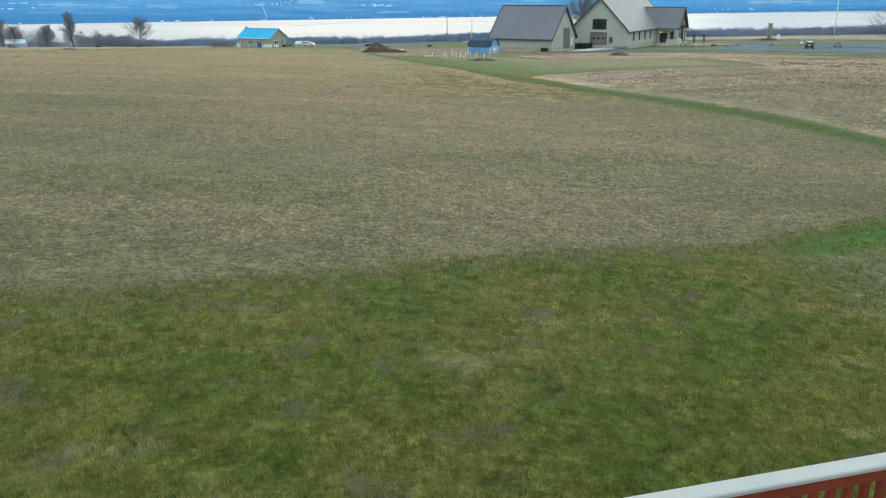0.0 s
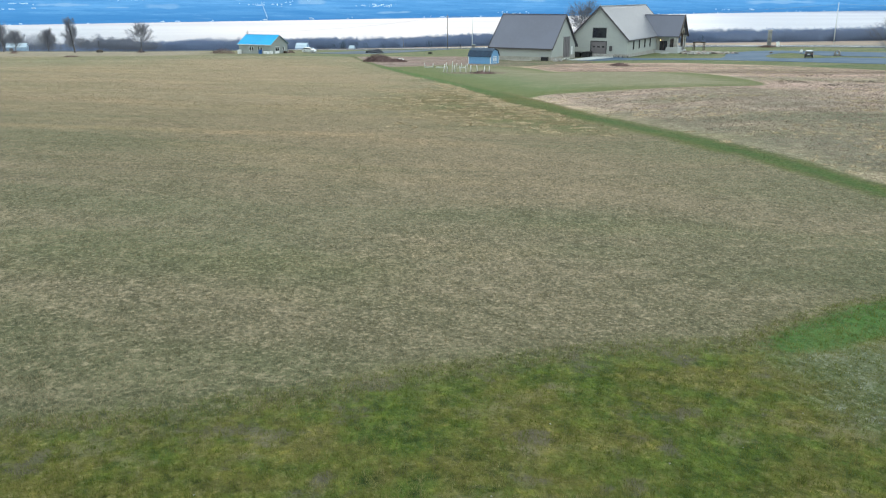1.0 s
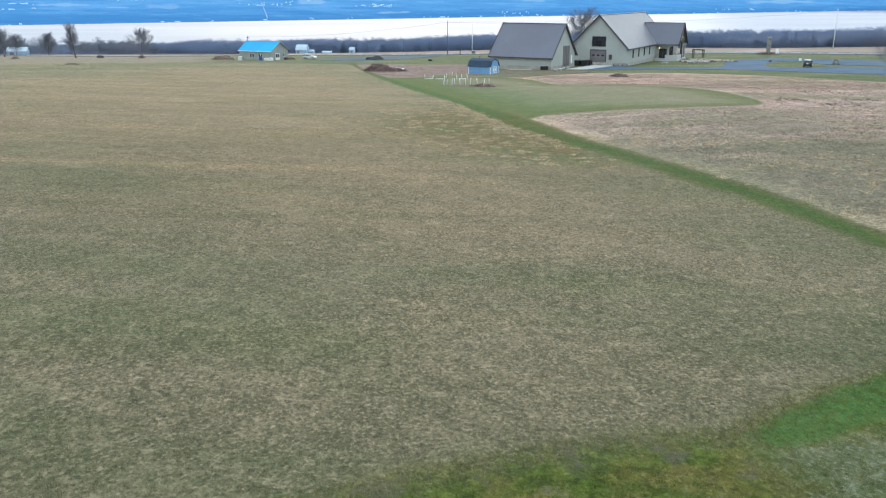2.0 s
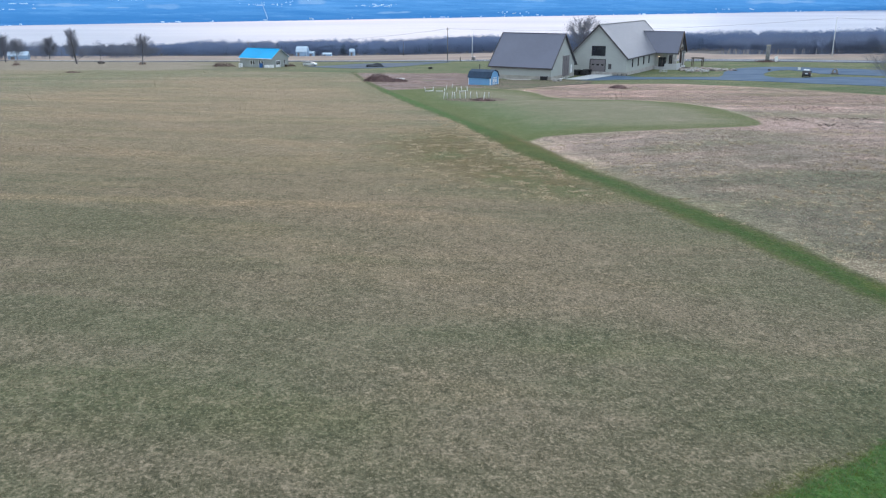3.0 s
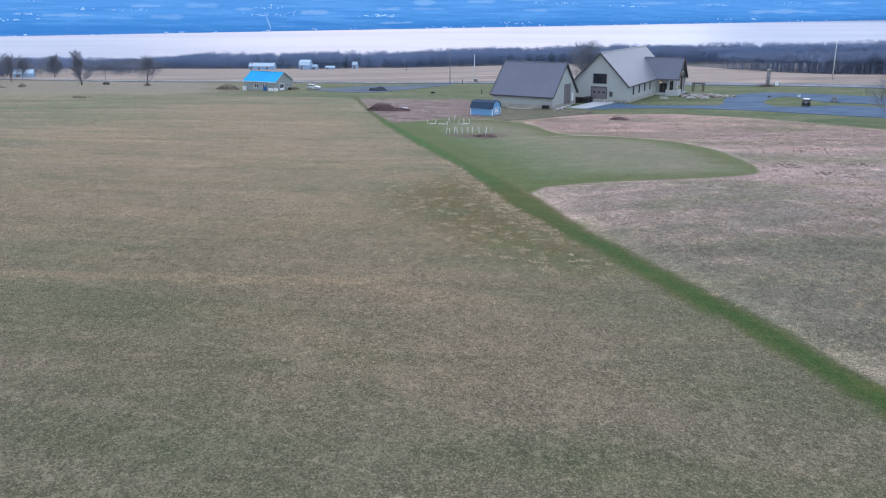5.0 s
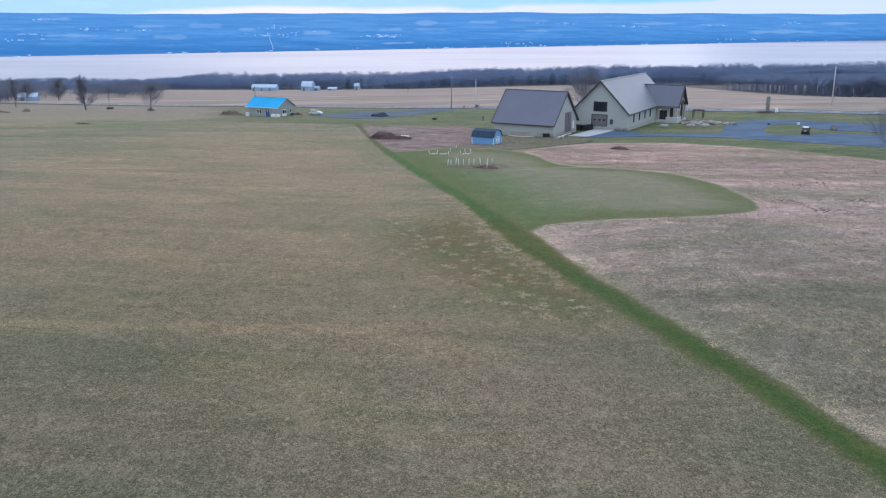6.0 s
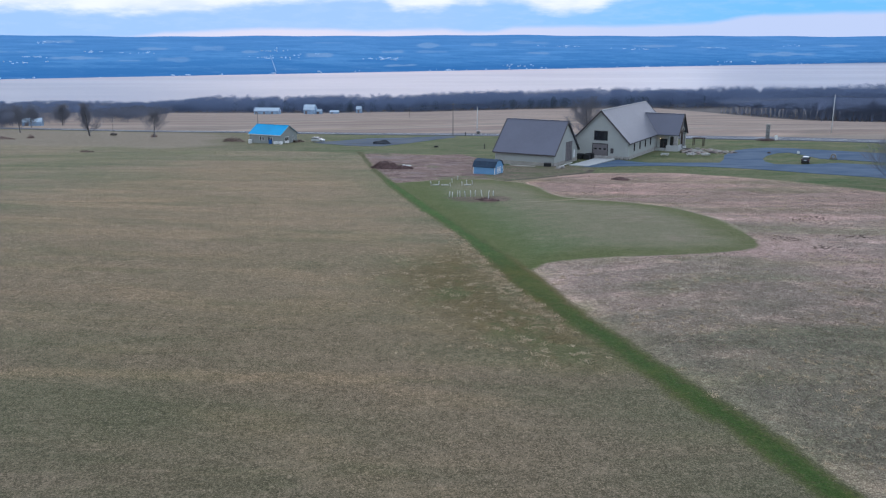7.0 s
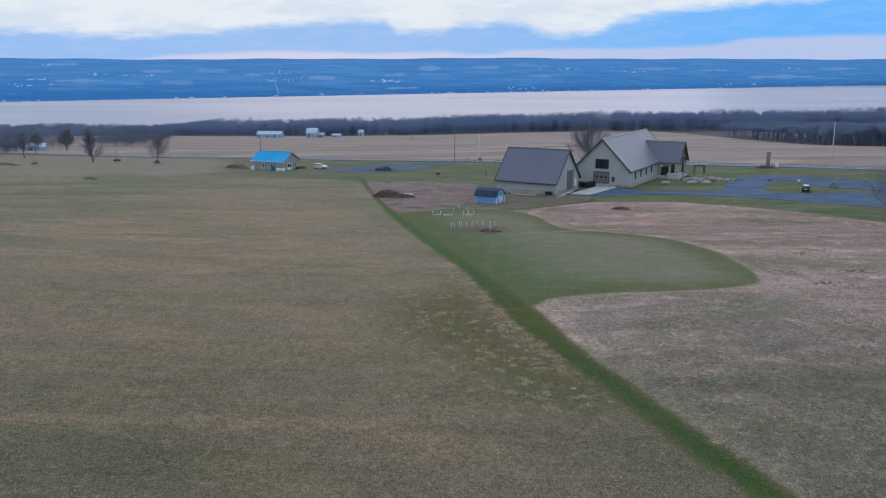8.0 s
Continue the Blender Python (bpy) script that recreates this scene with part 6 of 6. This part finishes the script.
brush_heap("shrub", -149, 303, 1.5, 1.0, 1.5, 120, 42, M_BRUSH, "small brown shrub at the field's edge", core=False)
brush_heap("shrub", -160, 300, 9, 2.0, 1.2, 420, 43, M_BRUSH, "reddish-brown thicket along the field's edge", core=False)
brush_heap("shrub", -100.5, 236, 2.4, 1.0, .4, 120, 44, M_BRUSH, "low tuft of dead weeds in the field", core=False)
pv = thing("lamp_post", -125.4, 319.4, 0, "thin post with a dark drum at its foot", "post")
bm = bmesh.new()
tube(bm, [(0, 0, -.3), (0, 0, 4.2)], [.07, .06], 8)
part("post", bm, M_POLE, pv)
bm = bmesh.new()
lump(bm, 0, 0, .4, 1.4, .7, .6, 4, .3, 2)
part("drum", bm, M_DARKSTONE, pv)

# ---- woods ----
g = np.random.default_rng(5)


def belt(n, x0, x1, y0, y1, front=None):
    x, y = g.uniform(x0, x1, n), y0 + (y1 - y0) * g.uniform(0, 1, n) ** 1.6
    return x, y + (front(x) if front else 0)


edge = lambda x: 14 * np.sin(x * .017) + 8 * np.sin(x * .06 + 1)
x, y = belt(4600, -760, 800, 965, 1330, edge)
swell = (1 + .10 * np.sin(x * .010 + 1) + .07 * np.sin(x * .031)) * np.interp(x, [-760, -410, -345, -250, 120, 320, 800], [.30, .36, .95, 1.05, 1.02, 1.42, 1.42])
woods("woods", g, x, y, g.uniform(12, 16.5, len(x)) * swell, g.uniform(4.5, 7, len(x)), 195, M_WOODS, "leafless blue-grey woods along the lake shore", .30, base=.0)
u = .333 + .287 * g.uniform(0, 1, 1500) ** .65
y = np.interp(u, [.315, .36, .42, .46, .5, .62], [800, 690, 578, 540, 522, 490]) + 170 * np.interp(u, [.333, .345, .41], [.15, .3, 1]) * g.uniform(0, 1, 1500) ** 1.1 + g.normal(0, 6, 1500)
x = u * y
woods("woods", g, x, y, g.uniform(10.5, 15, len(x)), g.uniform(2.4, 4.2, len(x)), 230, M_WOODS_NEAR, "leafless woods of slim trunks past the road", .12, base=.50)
y = 345 + 330 * g.uniform(0, 1, 230) ** 1.4
x = g.uniform(-.62, -.365, 230) * y
k = ((np.abs(x + .49 * y) > .03 * y) | (y > 435)) & ((y > 435) | (x < -.46 * y)) & (g.uniform(0, 1, 230) < np.interp(x / y, [-.6, -.5, -.45, -.42, -.365], [1, 1, .8, .1, 0]))
woods("woods", g, x[k], y[k], g.uniform(6, 12.5, k.sum()), g.uniform(2.5, 5, k.sum()), 380, M_HEDGE, "scattered leafless hedgerow trees on the slope", .08, base=.05)
k = g.uniform(0, 1, 130)
x, y = -244 + 52 * k + g.normal(0, 8, 130), 720 - 235 * k + g.normal(0, 14, 130)
woods("woods", g, x, y, g.uniform(6, 10.5, 130), g.uniform(2.6, 4.2, 130), 260, M_HEDGE, "row of leafless trees between two fields", .13, base=.22)
x, y = g.uniform(-232, -207, 26), g.uniform(396, 450, 26)
woods("woods", g, x, y, g.uniform(7, 11.5, 26), g.uniform(2.8, 4.4, 26), 420, M_HEDGE, "dense leafless thicket beside the farmhouse", .09, base=.02)
# darker evergreens among the bare woods
x, y = np.concatenate([g.normal(-95, 70, 50), g.normal(200, 75, 70)]), g.uniform(955, 1010, 120)
woods("evergreens", g, x, y, g.uniform(10, 15.5, 120), g.uniform(3.6, 5.2, 120), 170, M_PINE, "dark rounded evergreens among the shore woods", .36, base=.0)

# ---- far shore: tiny pale buildings and lights of towns ----
TOWNS = [(-.48, .387), (-.41, .528), (-.353, .496), (-.459, .774), (-.492, .254), (-.203, .367), (-.183, .368), (-.166, .415), (-.192, .521), (-.074, .315), (-.06, .298), (.087, .081), (.234, .586), (.317, .611), (.413, .697), (.144, .671), (.345, .088)]


def far_town():
    r = np.random.default_rng(9)
    vs, fs = [], []
    nv, nu = HILLS.shape[0], HILLS.shape[1]
    for i in range(230):
        if i < 60:
            u, v = r.uniform(.33, .98) * (nu - 2), r.uniform(0, .03) * (nv - 2)
        else:
            cu, cv = TOWNS[r.integers(len(TOWNS))]
            u, v = (cu + r.normal(0, .011) + 1.15) / 1.77 * (nu - 1), (cv + r.normal(0, .018)) * (nv - 1)
        u, v = min(max(u, 0), nu - 2), min(max(v, 0), (nv - 2) * .85)
        p = HILLS[int(v), int(u)]
        a, b, c = r.uniform(2, 6) * r.choice([1, 1, 1, 2.5]), r.uniform(3, 5), r.uniform(.5, 1.6)
        k = len(vs)
        for dz in (-2, c):
            for dx, dy in ((-a, -b), (a, -b), (a, b), (-a, b)):
                vs.append((p[0] + dx * .5, p[1] + dy * .5, p[2] + dz + 1))
        for dx in (-a, a):
            vs.append((p[0] + dx * .5, p[1], p[2] + c + 1.8))
        fs += [(k, k + 1, k + 5, k + 4), (k + 1, k + 2, k + 6, k + 5), (k + 2, k + 3, k + 7, k + 6), (k + 3, k, k + 4, k + 7), (k + 4, k + 5, k + 9, k + 8), (k + 6, k + 7, k + 8, k + 9), (k + 5, k + 6, k + 9), (k + 7, k + 4, k + 8)]
    me = bpy.data.meshes.new("far_houses")
    me.from_pydata(vs, [], fs)
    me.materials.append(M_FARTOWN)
    tagged(new("far_houses", me), "tiny pale houses scattered over the far shore", "houses", kind="stuff")


far_town()


def far_road():
    """A pale farm road running down the far slope, and a tank tower beside it."""
    nu = HILLS.shape[1]
    us = np.linspace(-1.15, .62, nu)
    vs, fs = [], []
    for i in range(22):
        k = i / 21
        at = (-.201 + .006 * k + 1.15) / 1.77 * (nu - 1)
        j = int(at)
        col = HILLS[:, j] + (HILLS[:, j + 1] - HILLS[:, j]) * (at - j)
        row = (.40 - .37 * k) * (HILLS.shape[0] - 1)
        a = int(row)
        p = col[a] + (col[a + 1] - col[a]) * (row - a)
        vs += [(p[0] - 1.3, p[1], p[2] + 2.2), (p[0] + 1.3, p[1], p[2] + 2.2)]
    for i in range(21):
        fs.append((2 * i, 2 * i + 1, 2 * i + 3, 2 * i + 2))
    me = bpy.data.meshes.new("far_road")
    me.from_pydata(vs, [], fs)
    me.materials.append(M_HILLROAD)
    tagged(new("far_road", me), "pale straight road down the far wooded slope", "road", kind="structure")
    p = HILLS[int(.50 * (HILLS.shape[0] - 1)), int(np.argmin(np.abs(us + .192)))]
    ob = thing("water_tower", p[0], p[1], 0, "tiny pale tank tower among far trees", "tower", z=p[2] - 1)
    bm = bmesh.new()
    tube(bm, [(0, 0, 0), (0, 0, 14)], [2.2, 1.8], 8)
    part("shaft", bm, M_FARTOWN, ob)
    bm = bmesh.new()
    lump(bm, 0, 0, 16.5, 3.6, 3.6, 3.6, 1, .0, 2)
    part("tank", bm, M_FARTOWN, ob, smooth=True)


far_road()

# ---- pale stones lying in the near lawn ----
r = random.Random(17)
for i, (x, y) in enumerate(((7.35, 16.45), (-3.3, 10.75), (3.3, 12.0), (-1.9, 9.2), (-1.75, 9.3), (.6, 10.9), (4.6, 12.6), (3.1, 10.2), (-4.3, 8.1), (5.2, 10.4), (1.7, 13.2), (6.1, 13.9))):
    b = thing("pebble", x, y, 33 * i, "small pale stone lying in the lawn", "stone", "lawn stones")
    bm = bmesh.new()
    k = r.uniform(.007, .014)
    lump(bm, 0, 0, k * .6, k * 1.5, k, k * .8, i + 90, .4, 1)
    part("rock", bm, M_STONE, b)

# ---- grass ----
g = np.random.default_rng(21)


def fan(n, y0, y1, spread=.62):
    y = y0 * (y1 / y0) ** g.uniform(0, 1, n)
    return g.uniform(-spread, spread, n) * np.sqrt(y * y + 36), y


x, y = fan(95000, 12.5, 75)
k = (inside(x, y, ZONES["lawn"]) < .4) & (inside(x, y, ZONES["path"]) < 0) & (inside(x, y, ZONES["weeds"]) < 0)
x, y = x[k], y[k]
v, f = blades(g, x, y, .04 + .07 * g.uniform(0, 1, len(x)) ** 1.5, .003 + .0002 * y, 4, .4, loose=6)
scatter("dry_grass", v, f, M_STUBBLE, "short straw-coloured stubble of the hay field", "grass")
x, y = fan(105000, 6, 24)
k = inside(x, y, ZONES["lawn"]) > -.4
x, y = x[k], y[k]
v, f = blades(g, x, y, .04 + .10 * g.uniform(0, 1, len(x)) ** 2, .0022 + .00018 * y, 4, .32, loose=6)
scatter("lawn_grass", v, f, M_LAWN, "short mossy green lawn grass", "grass")
x, y = fan(120000, 24, 180)
k = (inside(x, y, ZONES["weeds"]) > .1) & (inside(x, y, ZONES["green"]) < -.1)
x, y = x[k], y[k]
k = g.uniform(0, 1, len(x)) < np.clip((y - 25) / 55, .3, 1)
x, y = x[k], y[k]
tall = np.clip(inside(x, y, ZONES["weeds"]) / 3, .35, 1)
v, f = blades(g, x, y, (.05 + g.uniform(0, .10, len(x))) * tall, .010 + .00028 * y, 4, 1.2)
scatter("dry_weeds", v, f, M_WEED, "knee-high pinkish dry weeds", "weeds")
x, y = fan(9000, 40, 178)
k = (inside(x, y, ZONES["weeds"]) > .3) & (inside(x, y, ZONES["green"]) < -.3) & (np.sin(x * .35 + 2 * np.sin(y * .21)) + np.sin(y * .47 + x * .1) > g.normal(.4, .6, len(x)))
x, y = x[k], y[k]
v, f = blades(g, x, y, .06 + g.uniform(0, .09, len(x)), .013 + .0002 * y, 20, 1.3, loose=5)
scatter("weed_clumps", v, f, M_PALESTRAW, "pale clumps of fallen straw among dry weeds", "weeds")
x, y = fan(700, 50, 108, .22)
k = (inside(x, y, ZONES["moss"]) > -2.5 + g.normal(0, 2, len(x))) & (inside(x, y, ZONES["path"]) < -.4) & (x < 14)
x, y = x[k], y[k]
py = g.uniform(64, 110, 170)
px = np.interp(py, [p[1] for p in PATH_L[::-1]], [p[0] for p in PATH_L[::-1]]) - g.uniform(.1, 1, 170) ** 2 * 2.2
x, y = np.concatenate([x, px, (17.0, 17.15, 17.75)]), np.concatenate([y, py, (49.4, 49.7, 47.5)])
v, f = blades(g, x, y, .05 + g.uniform(0, .08, len(x)), .010 + .030 * g.uniform(0, 1, len(x)) ** 1.6 + .0001 * y, 60, 1.6, loose=7)
scatter("grass_tufts", v, f, M_PALESTRAW, "pale clumps of straw on mossy ground", "grass")
x, y = fan(60000, 70, 250, .6)
k = (inside(x, y, ZONES["path"]) < 0) & (inside(x, y, ZONES["weeds"]) < 0) & (inside(x, y, ZONES["green"]) < 0) & (inside(x, y, ZONES["verge"]) < 0) & (inside(x, y, ZONES["bed"]) < 0)
x, y = x[k], y[k]
v, f = blades(g, x, y, .06 + g.uniform(0, .08, len(x)), .004 + .00026 * y, 3, 1.4)
scatter("dry_grass", v, f, M_STRAW, "short straw-coloured stubble of the hay field", "grass")
